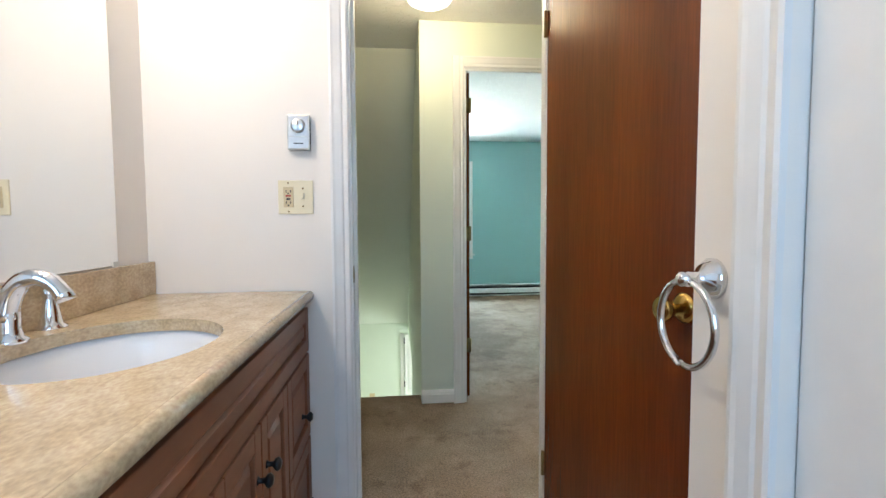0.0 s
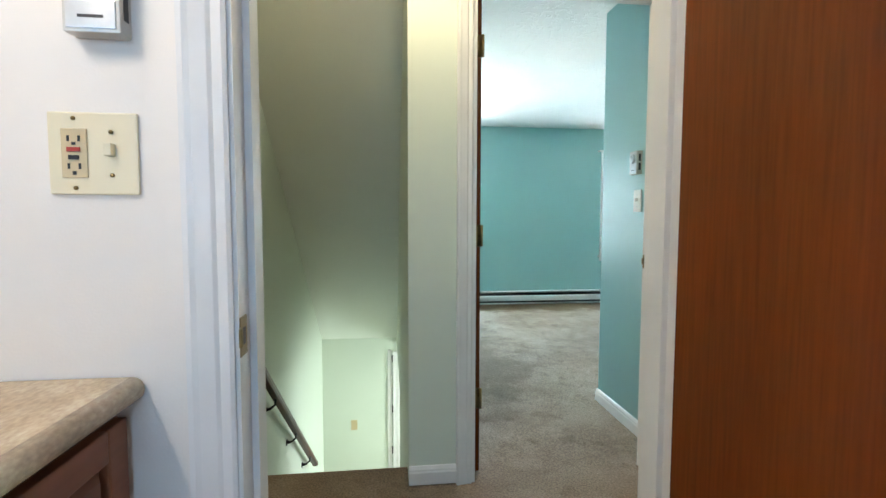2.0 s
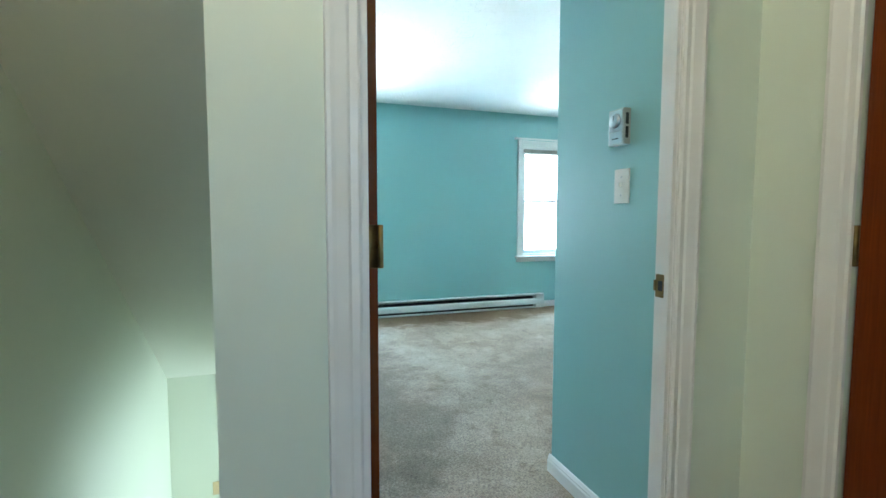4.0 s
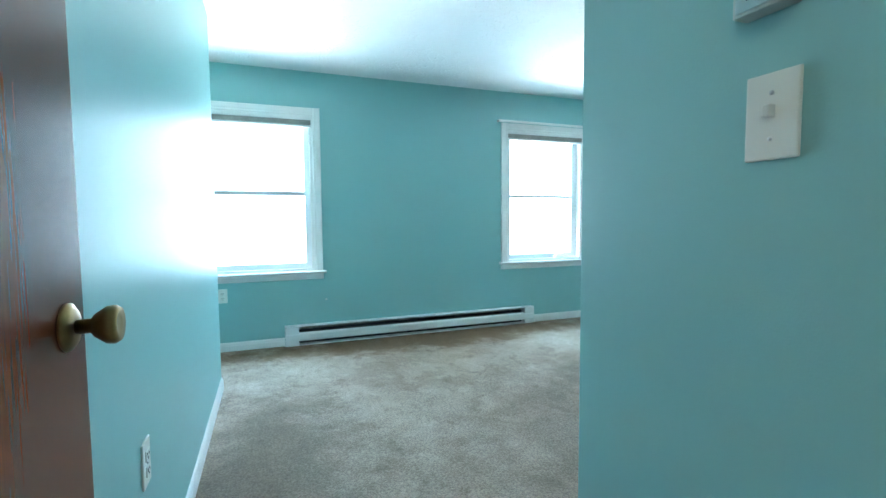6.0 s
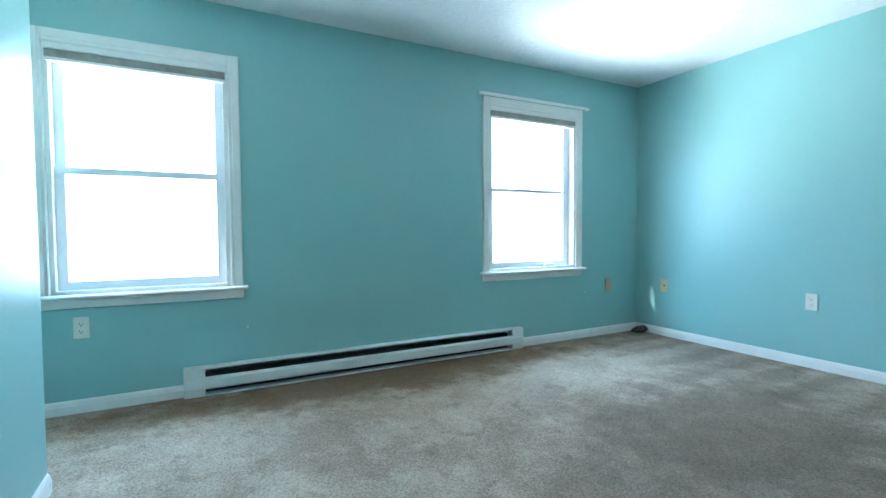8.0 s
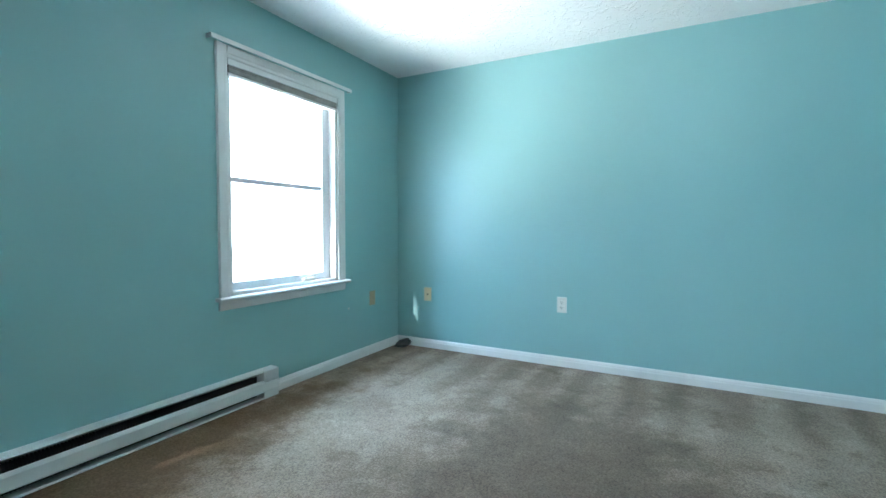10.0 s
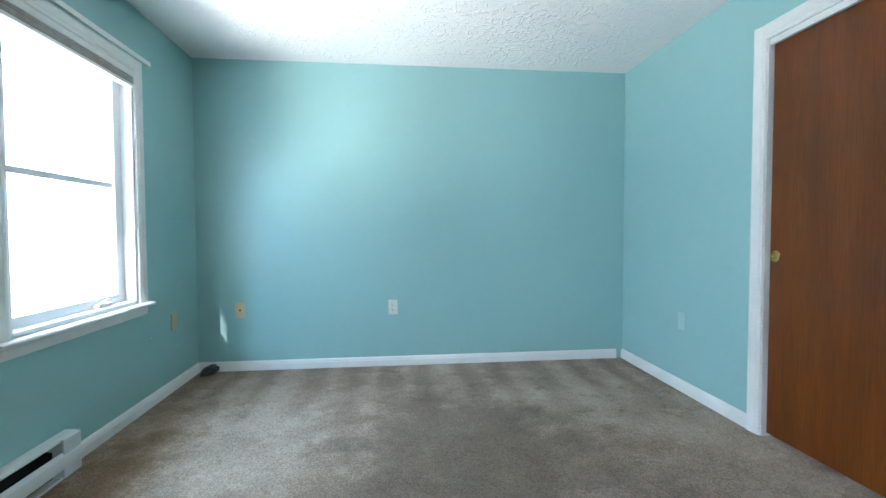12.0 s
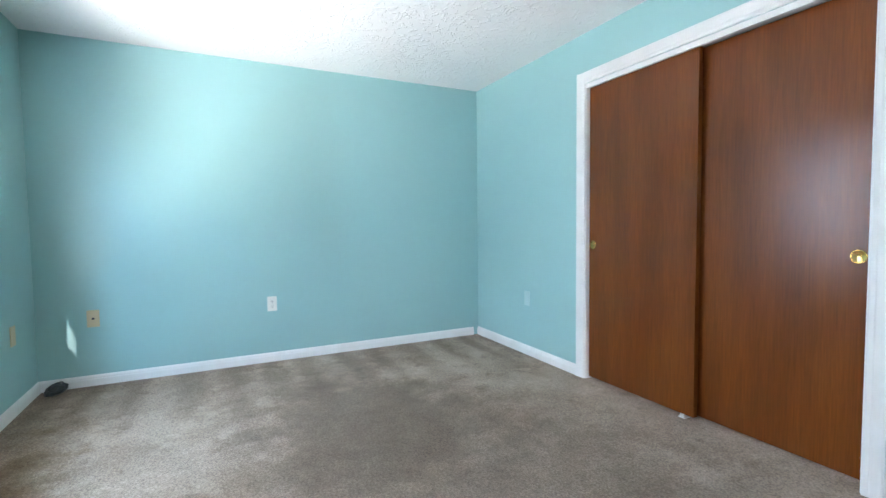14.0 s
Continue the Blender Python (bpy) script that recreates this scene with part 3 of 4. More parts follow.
def sliding_door(x0, x1, y, pull_x, label):
    d = thing("sliding_door", pose((x0 + x1) / 2, y, 0), label, "closet door", "sliding closet doors")
    h = (x1 - x0) / 2
    part("leaf", boxes((-h, h, -0.017, 0.017, FZ + 0.012, CH - 0.022), bevel=0.002), CLOSW, d)
    mk = Matrix.Translation((pull_x - (x0 + x1) / 2, 0.017, 0.92)) @ Euler((radians(-90), 0, 0)).to_matrix().to_4x4()
    cup = part("pull", lathe(bmesh.new(), [(0.028, 0.0), (0.029, 0.002), (0.027, 0.004), (0.024, 0.003), (0.020, 0.0015), (0.0, 0.001)], mk), BRASS, d, "round brass finger pull")
    return skewed(d)


sliding_door(CX0 + 0.008, 2.285, CY - 0.092, 1.566, "brown veneer sliding closet door on the back track")
sliding_door(2.225, CX1 - 0.008, CY - 0.044, 2.962, "brown veneer sliding closet door on the front track")
gd = thing("door_guide", pose(2.275, CY - 0.050, FZ), "small white plastic floor guide under closet doors", "door guide")
part("base", boxes((-0.02, 0.02, -0.025, 0.030, 0, 0.006), bevel=0.002), PLWHITE, gd)
part("fin", boxes((-0.012, 0.012, 0.020, 0.026, 0.006, 0.022), bevel=0.001), PLWHITE, gd)


# ---- windows ----
def window(name, a, b, kind, label):
    w = tagged(new(name), label, "window", kind="structure")
    y = WY
    cw = 0.068
    zt, zb = WZ1, WZ0
    bm = bmesh.new()
    X, Z, D = Vector((1, 0, 0)), Vector((0, 0, 1)), Vector((0, -1, 0))
    bar(bm, CASING, (a, y, zb), -X, D, Z * (zt - zb + 0.066))
    bar(bm, CASING, (b, y, zb), X, D, Z * (zt - zb + 0.066))
    bar(bm, CASING, (a, y, zt), Z, D * 1.06, X * (b - a))
    part("casing", bm, WHITE, w, "white moulded casing")
    bm = bmesh.new()
    bar(bm, [(0, 0.0), (0.0, 0.040), (0.005, 0.046), (0.014, 0.046), (0.020, 0.040), (0.020, 0.0)], (a - cw - 0.022, y - 0.003, zb - 0.020), Z, D, X * (b - a + 2 * cw + 0.044))
    part("window_sill", bm, WHITE, w, "white sill with a rounded nose")
    bm = bmesh.new()
    bar(bm, [(0, 0), (0.004, 0.012), (0.040, 0.016), (0.052, 0.013), (0.055, 0)], (a - cw, y, zb - 0.075), Z, D, X * (b - a + 2 * cw))
    part("apron", bm, WHITE, w)
    part("frame", boxes((a, a + 0.022, y, y + 0.105, zb, zt), (b - 0.022, b, y, y + 0.105, zb, zt), (a, b, y, y + 0.105, zt - 0.022, zt), (a, b, y, y + 0.105, zb, zb + 0.020)), WHITE, w)
    i0, i1 = a + 0.022, b - 0.022
    s0, s1 = zb + 0.020, zt - 0.022
    f = 0.045
    mid = 1.300
    if kind == "hung":
        lo = part("lower_sash", boxes((i0, i0 + f, y + 0.045, y + 0.075, s0, mid + 0.018), (i1 - f, i1, y + 0.045, y + 0.075, s0, mid + 0.018), (i0 + f, i1 - f, y + 0.045, y + 0.075, s0, s0 + f), (i0 + f, i1 - f, y + 0.045, y + 0.075, mid - 0.018, mid + 0.018)), VINYL, w)
        up = part("upper_sash", boxes((i0, i0 + f, y + 0.076, y + 0.102, mid, s1), (i1 - f, i1, y + 0.076, y + 0.102, mid, s1), (i0 + f, i1 - f, y + 0.076, y + 0.102, s1 - f, s1), (i0 + f, i1 - f, y + 0.076, y + 0.102, mid - 0.010, mid + 0.016)), VINYL, w)
        panes = ((lo, s0 + f, mid - 0.018, y + 0.06), (up, mid + 0.016, s1 - f, y + 0.09))
    else:
        lo = part("sash", boxes((i0, i0 + f, y + 0.060, y + 0.100, s0, s1), (i1 - f - 0.02, i1, y + 0.060, y + 0.100, s0, s1), (i0 + f, i1 - f - 0.02, y + 0.060, y + 0.100, s0, s0 + f), (i0 + f, i1 - f - 0.02, y + 0.060, y + 0.100, s1 - f, s1), (i0 + f, i1 - f - 0.02, y + 0.072, y + 0.092, mid - 0.014, mid + 0.014)), VINYL, w)
        panes = ((lo, s0 + f, mid - 0.014, y + 0.082), (lo, mid + 0.014, s1 - f, y + 0.082))
    for p, z0, z1, yy in panes:
        gl = part("pane", boxes((i0 + f - 0.004, i1 - f + 0.004, yy - 0.002, yy + 0.002, z0 - 0.004, z1 + 0.004)), GLASS, p)
        gl.visible_shadow = False
    return w


window("window_1", *WIN1, "hung", "white double-hung window with bright daylight behind")
window("window_2", *WIN2, "crank", "white crank casement window with bright daylight behind")


def blind(a, b, label):
    d = thing("roller_blind", pose((a + b) / 2, WY, WZ1 - 0.03), label, "blind", "raised window blinds")
    h = (b - a) / 2 - 0.004
    part("headrail", boxes((-h, h, -0.012, 0.028, -0.004, 0.028), bevel=0.003), WHITE, d)
    bm = bmesh.new()
    for k in range(3):
        box(bm, -h + 0.006, h - 0.006, -0.010 + 0.002 * (k % 2), 0.026, -0.009 - 0.013 * k - 0.010, -0.006 - 0.013 * k, bevel=0.002)
    part("stacked_slats", bm, BLIND, d, "stack of grey pleats")
    part("bottom_rail", boxes((-h + 0.004, h - 0.004, -0.012, 0.028, -0.064, -0.047), bevel=0.003), WHITE, d)
    return d


blind(*WIN1, "raised pleated blind under the window head")
blind(*WIN2, "raised grey pleated blind under the window head")
rod = thing("curtain_rod", pose(3.228, WY, 2.022), "flat white curtain rod over the casement window", "curtain rod")
bm = boxes((-0.56, 0.565, -0.040, -0.034, -0.012, 0.012), bevel=0.002)
part("rail", bm, WHITE, rod)
part("bracket", boxes((-0.56, -0.554, -0.036, 0, -0.010, 0.010)), WHITE, rod)
part("bracket", boxes((0.559, 0.565, -0.036, 0, -0.010, 0.010)), WHITE, rod)
cr = thing("window_crank", pose(3.42, WY + 0.045, WZ0 + 0.02), "white folding crank handle on the casement sash", "window crank")
part("housing", boxes((-0.055, 0.055, -0.02, 0.015, 0, 0.022), bevel=0.006), PLWHITE, cr)
part("handle", tube(bmesh.new(), [(-0.045, -0.018, 0.024), (-0.01, -0.026, 0.038), (0.035, -0.024, 0.040), (0.052, -0.022, 0.034)], [0.006, 0.006, 0.006, 0.008], 8), PLWHITE, cr)
lk = thing("window_lock", pose(WIN2[0] + 0.022, WY + 0.035, 0.86), "white casement lock lever on the frame", "window lock")
part("plate", boxes((0.0, 0.008, 0.0, 0.022, -0.05, 0.05), bevel=0.002), PLWHITE, lk)
part("lever", tube(bmesh.new(), [(0.008, 0.0, -0.03), (0.014, -0.012, 0.0), (0.012, -0.016, 0.055)], 0.005, 8), PLWHITE, lk)

# ---- heater ----
H0, H1 = 0.663, 3.058
ht = thing("baseboard_heater", pose((H0 + H1) / 2, WY, 0.006) @ Matrix.Diagonal((1, 1, 0.84, 1)), "long white electric baseboard heater with dark fins", "heater")
hl = (H1 - H0) / 2
bm = bmesh.new()
bar(bm, [(0.165, 0.0), (0.215, 0.0), (0.215, 0.045), (0.206, 0.058), (0.200, 0.056), (0.208, 0.042), (0.207, 0.004), (0.165, 0.004)], (-hl, 0, 0), (0, 0, 1), (0, -1, 0), (2 * hl, 0, 0))
part("top_cover", bm, HEATM, ht)
bm = bmesh.new()
bar(bm, [(0.062, 0.062), (0.070, 0.069), (0.130, 0.069), (0.150, 0.060), (0.146, 0.054), (0.128, 0.064), (0.072, 0.064), (0.066, 0.058)], (-hl, 0, 0), (0, 0, 1), (0, -1, 0), (2 * hl, 0, 0))
part("front_cover", bm, HEATM, ht)
part("back_plate", boxes((-hl, hl, -0.004, 0, 0.018, 0.21)), DARK, ht)
part("bottom_lip", boxes((-hl, hl, -0.062, -0.004, 0.014, 0.026), bevel=0.003), HEATM, ht)
fins = bmesh.new()
for k in range(170):
    x = -hl + 0.14 + k * (2 * hl - 0.28) / 170
    box(fins, x, x + 0.0015, -0.050, -0.008, 0.045, 0.175)
fo = part("heating_element", fins, DARK, ht)
tagged(fo, kind="stuff")
for s in (-1, 1):
    x = s * (hl - 0.055)
    part("end_cap", boxes((x - 0.055, x + 0.055, -0.067, -0.002, 0.016, 0.213), bevel=0.006), HEATM, ht)


# ---- outlets, switches, thermostats (local: plate faces -y) ----
def facing(x, y, z, side):
    return pose(x, y, z, 0, 0, {"-y": 0, "+y": 180, "+x": 90, "-x": -90}[side])


def outlet(m, label, body=PLWHITE, kind="duplex"):
    o = thing("wall_outlet", m, label, "outlet", "bedroom outlets")
    part("plate", boxes((-0.035, 0.035, -0.006, 0, -0.057, 0.057), bevel=0.0025), body, o)
    if kind == "duplex":
        for z in (-0.0195, 0.0195):
            f = part("receptacle", boxes((-0.0165, 0.0165, -0.009, -0.004, z - 0.014, z + 0.014), bevel=0.003), body, o)
            part("slots", boxes((-0.009, -0.006, -0.0095, -0.008, z - 0.002, z + 0.008), (0.006, 0.009, -0.0095, -0.008, z - 0.002, z + 0.006), (-0.003, 0.003, -0.0095, -0.008, z - 0.010, z - 0.005)), DARK, f)
        part("screw", lathe(bmesh.new(), [(0.003, 0), (0.003, 0.0015), (0.0, 0.002)], Matrix.Translation((0, -0.006, 0)) @ Euler((radians(90), 0, 0)).to_matrix().to_4x4(), 10), SILVER, o)
    elif kind == "jack":
        part("socket", boxes((-0.007, 0.007, -0.009, -0.004, -0.006, 0.006), bevel=0.002), DARK, o)
    return o


outlet(facing(0.198, WY, 0.468, "-y"), "white duplex outlet below the window")
outlet(facing(4.08, WY, 0.463, "-y"), "tan cover plate near the corner", TANP, "blank")
outlet(facing(RX, 6.70, 0.467, "-x"), "tan jack plate near the corner", TANP, "jack")
outlet(facing(RX, 5.57, 0.468, "-x"), "white duplex outlet on the teal wall")
outlet(facing(3.66, CY - 0.0432, 0.466, "+y"), "wall-coloured painted cover plate", mat("painted_plate", (0.42, 0.60, 0.58), rough=0.4), "blank")
outlet(facing(LX, 4.25, 0.475, "+x"), "white duplex outlet in the entry")


def light_switch(m, label, body=PLWHITE):
    o = thing("light_switch", m, label, "switch")
    part("plate", boxes((-0.035, 0.035, -0.006, 0, -0.057, 0.057), bevel=0.0025), body, o)
    part("toggle", boxes((-0.005, 0.005, -0.018, -0.004, -0.002, 0.014), bevel=0.002), body, o)
    for z in (-0.03, 0.03):
        part("screw", lathe(bmesh.new(), [(0.003, 0), (0.003, 0.0015), (0.0, 0.002)], Matrix.Translation((0, -0.006, z)) @ Euler((radians(90), 0, 0)).to_matrix().to_4x4(), 10), SILVER, o)
    return o


light_switch(facing(SX, 3.366, 1.210, "-x"), "white toggle switch on the teal closet wall")
outlet(facing(-0.485, LOWY, -1.21, "-y"), "tan wall plate at the foot of the stairs", TANP, "blank")


def thermostat(m, label):
    o = thing("thermostat", m @ Matrix.Diagonal((1, 0.72, 1, 1)), label, "thermostat", "dial thermostats")
    part("body", boxes((-0.036, 0.036, -0.040, 0, -0.058, 0.058), bevel=0.003), THBODY, o)
    part("upper_face", boxes((-0.031, 0.031, -0.0425, -0.038, -0.014, 0.053), bevel=0.0012), SILVER, o)
    part("lower_face", boxes((-0.031, 0.031, -0.0425, -0.038, -0.053, -0.017), bevel=0.0012), SILVER, o)
    part("nameplate", boxes((-0.016, 0.016, -0.0432, -0.042, -0.040, -0.036)), DARK, o, "small unreadable dark line of lettering")
    r = Matrix.Translation((0, -0.0425, 0.020)) @ Euler((radians(90), 0, 0)).to_matrix().to_4x4()
    d = part("dial", lathe(bmesh.new(), [(0.0235, 0), (0.0235, 0.004), (0.020, 0.012), (0.018, 0.0135), (0.0, 0.0135)], r, 32), SILVER, o, "round brushed metal dial")
    part("pointer", boxes((-0.0015, 0.0015, -0.0568, -0.0555, 0.020, 0.037)), DARK, d)
    for z in (-0.020, 0.024):
        part("side_slot", boxes((0.0355, 0.0365, -0.028, -0.012, z - 0.018, z + 0.018)), DARK, o)
    return o


thermostat(facing(-0.466, BW, 1.417, "-y"), "silver dial thermostat on the cream bathroom wall")
thermostat(facing(SX, 3.372, 1.402, "-x"), "silver dial thermostat on the teal wall")

gf = thing("outlet_switch_plate", facing(-0.484, BW, 1.202, "-y"), "ivory double plate with outlet and toggle switch", "switch plate")
part("plate", boxes((-0.058, 0.058, -0.006, 0, -0.057, 0.057), bevel=0.0025), IVORY, gf)
rc = part("receptacle", boxes((-0.040, -0.007, -0.0085, -0.004, -0.034, 0.034), bevel=0.0012), TANP, gf, "tan safety receptacle")
part("red_button", boxes((-0.032, -0.015, -0.0105, -0.008, 0.002, 0.008)), RED, rc)
part("black_button", boxes((-0.030, -0.017, -0.0105, -0.008, -0.009, -0.003)), DARK, rc)
tagged(part("slots", boxes((-0.032, -0.029, -0.0092, -0.008, 0.016, 0.024), (-0.018, -0.015, -0.0092, -0.008, 0.016, 0.024), (-0.026, -0.021, -0.0092, -0.008, 0.011, 0.015), (-0.032, -0.029, -0.0092, -0.008, -0.022, -0.014), (-0.018, -0.015, -0.0092, -0.008, -0.022, -0.014), (-0.026, -0.021, -0.0092, -0.008, -0.030, -0.025)), DARK, rc), kind="stuff")
part("toggle", boxes((0.019, 0.029, -0.018, -0.004, -0.004, 0.014), bevel=0.002), IVORY, gf)
for x, z in ((0.024, 0.030), (0.024, -0.030), (-0.024, 0.048), (-0.024, -0.048)):
    part("screw", lathe(bmesh.new(), [(0.003, 0), (0.003, 0.0015), (0.0, 0.002)], Matrix.Translation((x, -0.006, z)) @ Euler((radians(90), 0, 0)).to_matrix().to_4x4(), 10), OLDBRASS, gf)

# ---- stair handrail and the door below ----
hr = thing("handrail", pose(0, 0, 0), "dark red-brown wooden handrail on the stair wall", "handrail")
d = Vector((0, 4.888 - 3.067, -0.741 - 0.810))
bm = bmesh.new()
dn = d.normalized()
up = Vector((1, 0, 0)).cross(dn).normalized()
bar(bm, [(-0.018, -0.022), (-0.024, -0.010), (-0.024, 0.012), (-0.014, 0.024), (0.014, 0.024), (0.024, 0.012), (0.024, -0.010), (0.018, -0.022)], (-0.765, 3.067, 0.810), (1, 0, 0), up, d * 1.25)
part("rail", bm, RAILW, hr)
for k in (0.23, 0.49, 0.80, 1.1):
    c = Vector((-0.765, 3.067, 0.810)) + d * k - up * 0.022
    b = part("bracket", tube(bmesh.new(), [c, c + Vector((0, 0, -0.035)), c + Vector((-0.03, 0, -0.06)), (SWX + 0.002, c.y, c.z - 0.065)], [0.008, 0.007, 0.008, 0.014], 8), IRON, hr, "dark metal bracket")
    part("foot", lathe(bmesh.new(), [(0.024, 0), (0.022, 0.005), (0.010, 0.008)], Matrix.Translation((SWX, c.y, c.z - 0.065)) @ Euler((0, radians(90), 0)).to_matrix().to_4x4(), 14), IRON, b)
ld = thing("folding_door", pose(-0.105, LOWY, -1.77), "white folding door with dark hinges at the stair foot", "door")
part("casing", boxes((0, 0.05, -0.018, 0, 0, 1.415), bevel=0.003), WHITE, ld)
lf = part("leaf", boxes((0.056, 0.10, -0.035, -0.006, 0.03, 1.40), bevel=0.003), WHITE, ld)
part("leaf", boxes((0.106, 0.40, -0.035, -0.006, 0.03, 1.40), bevel=0.003), WHITE, ld)
for z in (0.22, 0.70, 1.28):
    part("hinge", boxes((0.046, 0.058, -0.040, -0.017, z, z + 0.08), bevel=0.002), IRON, ld, "dark hinge")

# ---- hall ceiling lamp ----
hlamp = thing("ceiling_lamp", pose(0.03, 2.56, CEIL - 0.008), "round frosted glass ceiling lamp, lit", "ceiling lamp")
part("canopy", lathe(bmesh.new(), [(0.10, 0.0), (0.10, -0.012), (0.085, -0.022), (0.0, -0.022)]), BRASS, hlamp)
sh = part("shade", lathe(bmesh.new(), [(0.085, -0.022), (0.12, -0.035), (0.125, -0.060), (0.105, -0.095), (0.06, -0.118), (0.0, -0.124)], None, 32), LAMPGLOW, hlamp, "frosted glass bowl")
sh.visible_shadow = False

# ---- bathroom ----
CT = 0.882
vy0, vy1 = -0.15, BW - 0.002
van = thing("vanity_cabinet", pose(0.007, 0, 0), "brown wooden vanity cabinet with raised panels and dark knobs", "vanity")
part("body", boxes((-0.495, -0.475, vy0, vy1 - 0.003, 0.09, CT - 0.036), (-0.962, -0.495, vy0, vy0 + 0.018, 0.09, CT - 0.036), (-0.962, -0.495, vy1 - 0.02, vy1 - 0.003, 0.09, CT - 0.036), (-0.962, -0.495, vy0, vy1, 0.09, 0.108)), CABW, van)
part("toe_kick", boxes((-0.962, -0.54, vy0 + 0.01, vy1 - 0.01, 0.0, 0.09)), CABW, van)


def panel(name, y0, y1, z0, z1, parent):
    """A framed front with a raised field, facing +x."""
    x = -0.475
    f = 0.045
    bm = boxes((x, x + 0.018, y0, y0 + f, z0, z1), (x, x + 0.018, y1 - f, y1, z0, z1), (x, x + 0.018, y0 + f, y1 - f, z0, z0 + f), (x, x + 0.018, y0 + f, y1 - f, z1 - f, z1), bevel=0.003)
    p = part(name, bm, CABW, parent)
    a = bmesh.new()
    ya, yb, za, zb = y0 + f, y1 - f, z0 + f, z1 - f
    g = min(0.026, (zb - za) * 0.28)
    lo = [a.verts.new((x + 0.004, y, z)) for y, z in ((ya, za), (yb, za), (yb, zb), (ya, zb))]
    l2 = [a.verts.new((x + 0.005, y, z)) for y, z in ((ya + 0.006, za + 0.006), (yb - 0.006, za + 0.006), (yb - 0.006, zb - 0.006), (ya + 0.006, zb - 0.006))]
    hi = [a.verts.new((x + 0.015, y, z)) for y, z in ((ya + g, za + g), (yb - g, za + g), (yb - g, zb - g), (ya + g, zb - g))]
    for s, t in ((lo, l2), (l2, hi)):
        for k in range(4):
            a.faces.new((s[k], s[(k + 1) % 4], t[(k + 1) % 4], t[k]))
    a.faces.new(hi)
    part("field", a, CABW, p)
    return p


def cab_knob(y, z, parent):
    part("knob", lathe(bmesh.new(), [(0.010, 0), (0.006, 0.004), (0.006, 0.014), (0.014, 0.020), (0.016, 0.026), (0.010, 0.032), (0.0, 0.033)], Matrix.Translation((-0.457, y, z)) @ Euler((0, radians(90), 0)).to_matrix().to_4x4(), 16), IRON, parent, "dark round knob")


panel("false_front", vy0 + 0.02, vy1 - 0.012, 0.678, 0.828, van)
for y0, y1, ky in ((1.000, 1.262, 1.231), (1.268, 1.510, 1.300), (0.50, 0.745, 0.715), (0.751, 0.994, 0.78), (vy0 + 0.02, 0.494, 0.46)):
    p = panel("cabinet_door", y0, y1, 0.11, 0.670, van)
    cab_knob(ky, 0.557, p)
for z0, z1 in ((0.385, 0.670), (0.11, 0.378)):
    p = panel("drawer", 1.518, vy1 - 0.012, z0, z1, van)
    cab_knob(1.70, (z0 + z1) / 2 - 0.03, p)

# counter with an oval cut-out
SXC, SYC, SA, SB = -0.700, 1.178, 0.190, 0.232
top = thing("countertop", pose(0, 0, 0), "polished beige granite countertop with a rounded edge", "countertop")
bm = bmesh.new()
N = 72
x0, x1, y0, y1 = -0.964, -0.449, vy0, vy1 - 0.002
inner, outer, low, lowo = [], [], [], []
for k in range(N):
    t = 2 * math.pi * k / N
    c, s = math.cos(t), math.sin(t)
    inner.append(bm.verts.new((SXC + SA * c, SYC + SB * s, CT)))
    low.append(bm.verts.new((SXC + SA * c, SYC + SB * s, CT - 0.03)))
    m = min(((x1 if c > 0 else x0) - SXC) / c if abs(c) > 1e-6 else 9, ((y1 if s > 0 else y0) - SYC) / s if abs(s) > 1e-6 else 9)
    outer.append(bm.verts.new((SXC + m * c, SYC + m * s, CT)))
for cx, cy in ((x0, y0), (x1, y0), (x1, y1), (x0, y1)):
    v = min(outer, key=lambda q: (q.co.x - cx) ** 2 + (q.co.y - cy) ** 2)
    v.co.x, v.co.y = cx, cy
for k in range(N):
    j = (k + 1) % N
    bm.faces.new((inner[k], inner[j], outer[j], outer[k]))
    bm.faces.new((low[k], low[j], inner[j], inner[k]))
part("slab", bm, GRANITE, top)
bm = bmesh.new()
bar(bm, [(0, 0)] + [(0.018 + 0.018 * math.sin(math.pi * k / 10 - math.pi / 2), 0.003 + 0.016 * math.cos(math.pi * k / 10 - math.pi / 2)) for k in range(11)] + [(0.036, 0)], (x1, y0, CT - 0.036), (0, 0, 1), (1, 0, 0), (0, y1 - y0, 0))
for f in bm.faces:
    f.smooth = len(f.verts) == 4
part("rounded_edge", bm, GRANITE, top)
bs = thing("backsplash", pose(0, 0, 0), "beige granite backsplash strip under the mirror", "backsplash")
part("strip", boxes((-0.964, -0.943, vy0, vy1 - 0.002, CT + 0.001, CT + 0.108), bevel=0.002), GRANITE, bs)
sk = thing("sink", pose(SXC, SYC, CT - 0.03), "white oval undermount sink basin", "sink")
bm = bmesh.new()
lathe(bm, [(1.06, 0.0), (1.0, -0.002), (0.985, -0.03), (0.93, -0.075), (0.80, -0.115), (0.55, -0.14), (0.2, -0.15), (0.0, -0.15)], Matrix.Diagonal((SA + 0.004, SB + 0.004, 1, 1)), 48)
bmesh.ops.delete(bm, geom=[f for f in bm.faces if len(f.verts) > 4 and f.calc_center_median().z > -0.01], context="FACES_ONLY")
part("basin", bm, PORC, sk)
part("drain", lathe(bmesh.new(), [(0.026, -0.148), (0.024, -0.144), (0.0, -0.145)]), CHROME, sk)

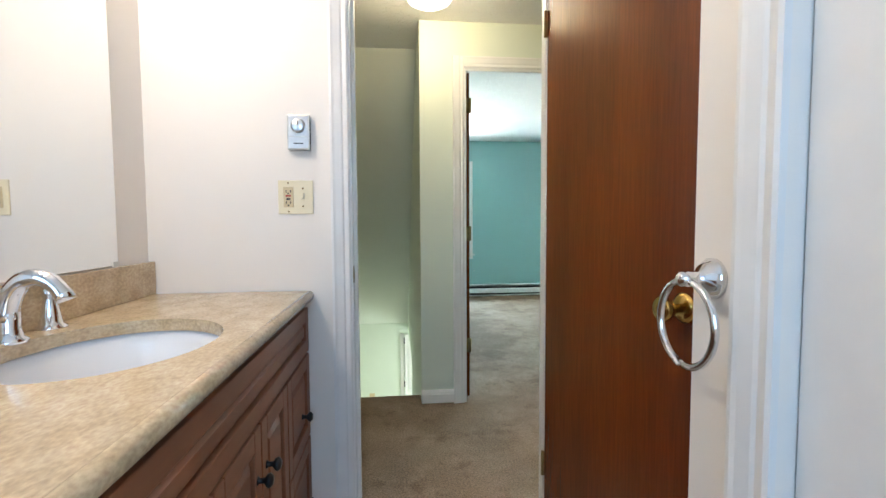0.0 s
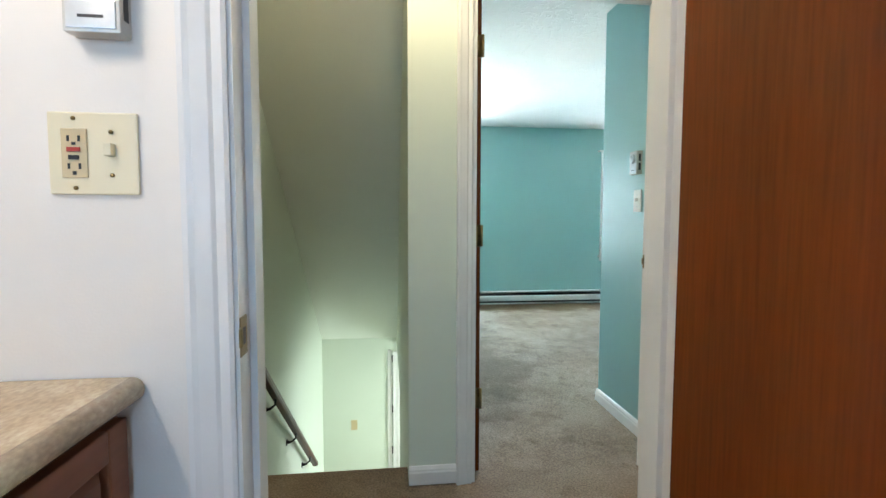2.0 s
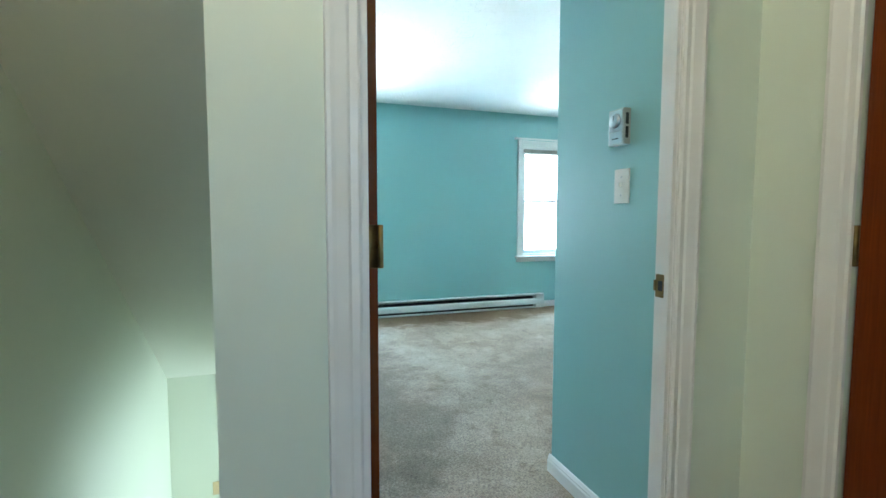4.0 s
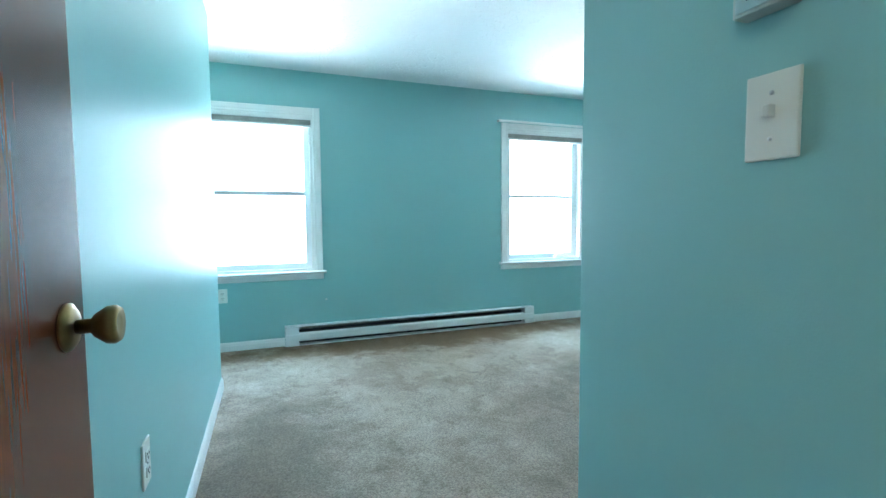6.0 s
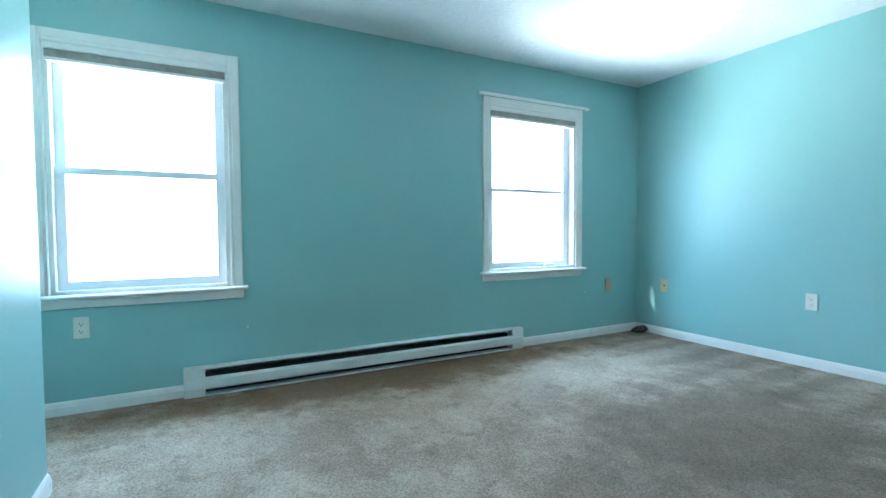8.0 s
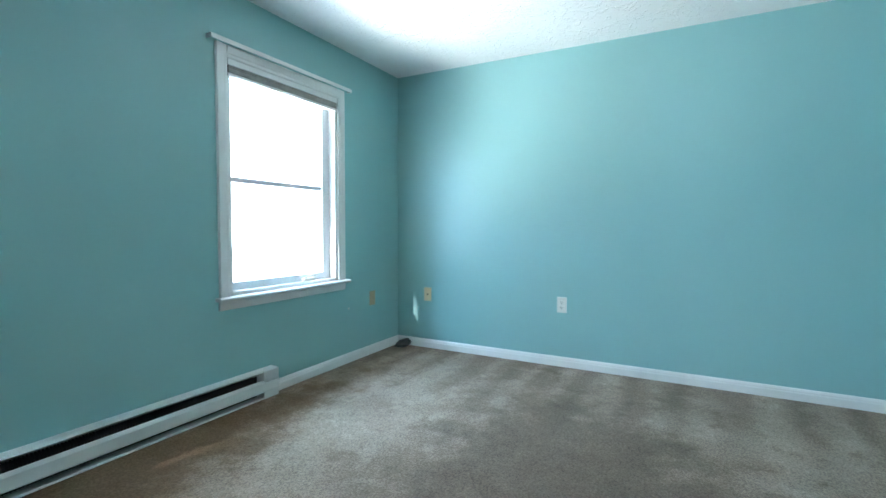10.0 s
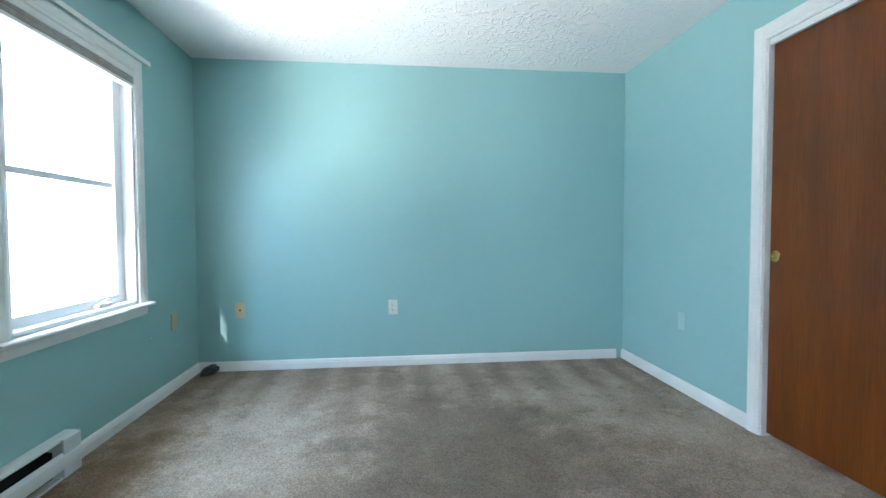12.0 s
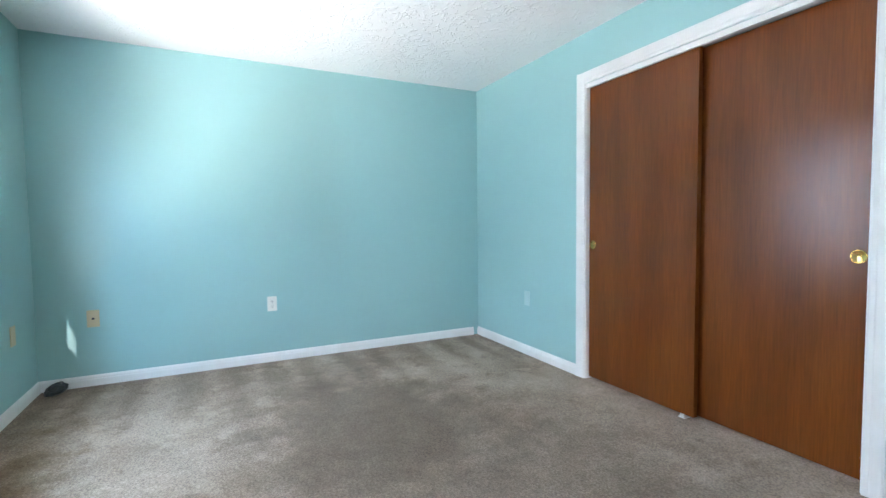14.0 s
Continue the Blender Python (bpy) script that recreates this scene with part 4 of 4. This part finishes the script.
# faucet
fa = thing("faucet", pose(-0.905, 1.205, CT), "polished chrome arched faucet with two handles", "faucet")
part("base", lathe(bmesh.new(), [(0.030, 0), (0.030, 0.006), (0.022, 0.012), (0.018, 0.03), (0.019, 0.06), (0.0, 0.075)]), CHROME, fa)
pts, rs = [], []
for k in range(15):
    t = k / 14
    a = math.pi * (1 - t * 0.86)
    pts.append((0.054 + 0.058 * math.cos(a), 0, 0.045 + 0.085 * math.sin(a) * (1.0 if t < 0.5 else 0.98)))
    rs.append(0.021 - 0.006 * t if t < 0.85 else 0.015 + 0.004 * (t - 0.85) / 0.15)
part("spout", tube(bmesh.new(), pts, rs, 18), CHROME, fa)
for s in (-1, 1):
    m = Matrix.Translation((-0.005, 0.116 * s, 0)) @ Matrix.Diagonal((1.15, 1.15, 1.15, 1))
    h = part("handle", lathe(bmesh.new(), [(0.026, 0), (0.026, 0.006), (0.019, 0.012), (0.015, 0.035), (0.012, 0.055), (0.010, 0.062), (0.013, 0.068), (0.012, 0.076), (0.006, 0.080), (0.0, 0.081)], m), CHROME, fa)
    part("lever", tube(bmesh.new(), [m @ Vector((0, 0, 0.072)), m @ Vector((-0.02, 0.02 * s, 0.078)), m @ Vector((-0.035, 0.03 * s, 0.082))], [0.006, 0.005, 0.006], 10), CHROME, h)

mr = thing("mirror", pose(-0.964, 0, 0), "large frameless wall mirror over the backsplash", "mirror")
part("glass", boxes((0, 0.005, -0.15, 1.665, CT + 0.112, 1.98), bevel=0.001), MIRROR, mr)
part("clip", boxes((0.004, 0.009, 1.635, 1.66, CT + 0.108, CT + 0.124), bevel=0.001), PLWHITE, mr)

vl = thing("vanity_light", pose(-0.966, 1.05, 2.08), "brass bar light over the mirror, lit", "wall lamp")
part("bar", boxes((0, 0.04, -0.32, 0.32, 0.0, 0.09), bevel=0.006), BRASS, vl)

# towel ring
tr = thing("towel_ring", pose(0.315, 0.856, 1.03), "polished chrome towel ring on the partition", "towel ring")
part("base", lathe(bmesh.new(), [(0.030, 0.0), (0.030, 0.005), (0.024, 0.010), (0.022, 0.016), (0.014, 0.020), (0.010, 0.034), (0.012, 0.042), (0.011, 0.052), (0.005, 0.056), (0.0, 0.056)], Euler((0, radians(-90), 0)).to_matrix().to_4x4()), CHROME, tr)
R = 0.063
part("ring", tube(bmesh.new(), [(-0.042, R * math.sin(2 * math.pi * k / 40), -R - 0.002 + R * math.cos(2 * math.pi * k / 40)) for k in range(40)], 0.0055, 10, True), CHROME, tr)

# white door in the partition
door_casing("trim_linen", (0.315, 0.735, 0), (0, -1, 0), (-1, 0, 0), 0.57, 2.035)
wd = thing("linen_door", pose(0.34, 0.45, 0), "white painted door in the bathroom partition", "door")
part("leaf", boxes((0, 0.035, -0.283, 0.283, 0.01, 2.025), bevel=0.002), WHITE, wd)

# ---- small loose things in the bedroom ----
cb = thing("black_pouch", pose(4.375, 6.90, FZ, 0, 0, -14), "small crumpled black cloth pouch lying by the baseboard", "pouch")
bm = bmesh.new()
bmesh.ops.create_icosphere(bm, subdivisions=4, radius=1.0)
for v in bm.verts:
    c = v.co.copy()
    n = noise.noise(c * 2.3) * 0.18 + noise.noise(c * 6) * 0.07
    taper = 1 - 0.45 * max(0.0, -c.x)
    v.co = Vector((c.x * 0.085, c.y * 0.055 * taper, max(0.0, 0.026 + c.z * 0.030 * taper + 0.010 * c.x))) * (1 + n)
for f in bm.faces:
    f.smooth = True
part("body", bm, BLACKP, cb)
part("strap", tube(bmesh.new(), [(0.06, 0.0, 0.03), (0.09, -0.01, 0.012), (0.12, 0.01, 0.006), (0.135, 0.012, 0.005)], 0.005, 8), BLACKP, cb)
part("loop", tube(bmesh.new(), [(0.065 * math.cos(a * 0.26), 0.03 * math.sin(a * 0.26), 0.045 + 0.012 * math.cos(a * 0.26)) for a in range(24)], 0.005, 8, True), BLACKP, cb)
for x, z in ((1.01, 0.39), (3.79, 0.42)):
    nl = thing("wall_nail", pose(x, WY, z), "tiny white nail in the teal wall", "nail")
    part("head", lathe(bmesh.new(), [(0.007, 0), (0.007, 0.002), (0.003, 0.006), (0, 0.006)], Euler((radians(90), 0, 0)).to_matrix().to_4x4(), 10), PLWHITE, nl)
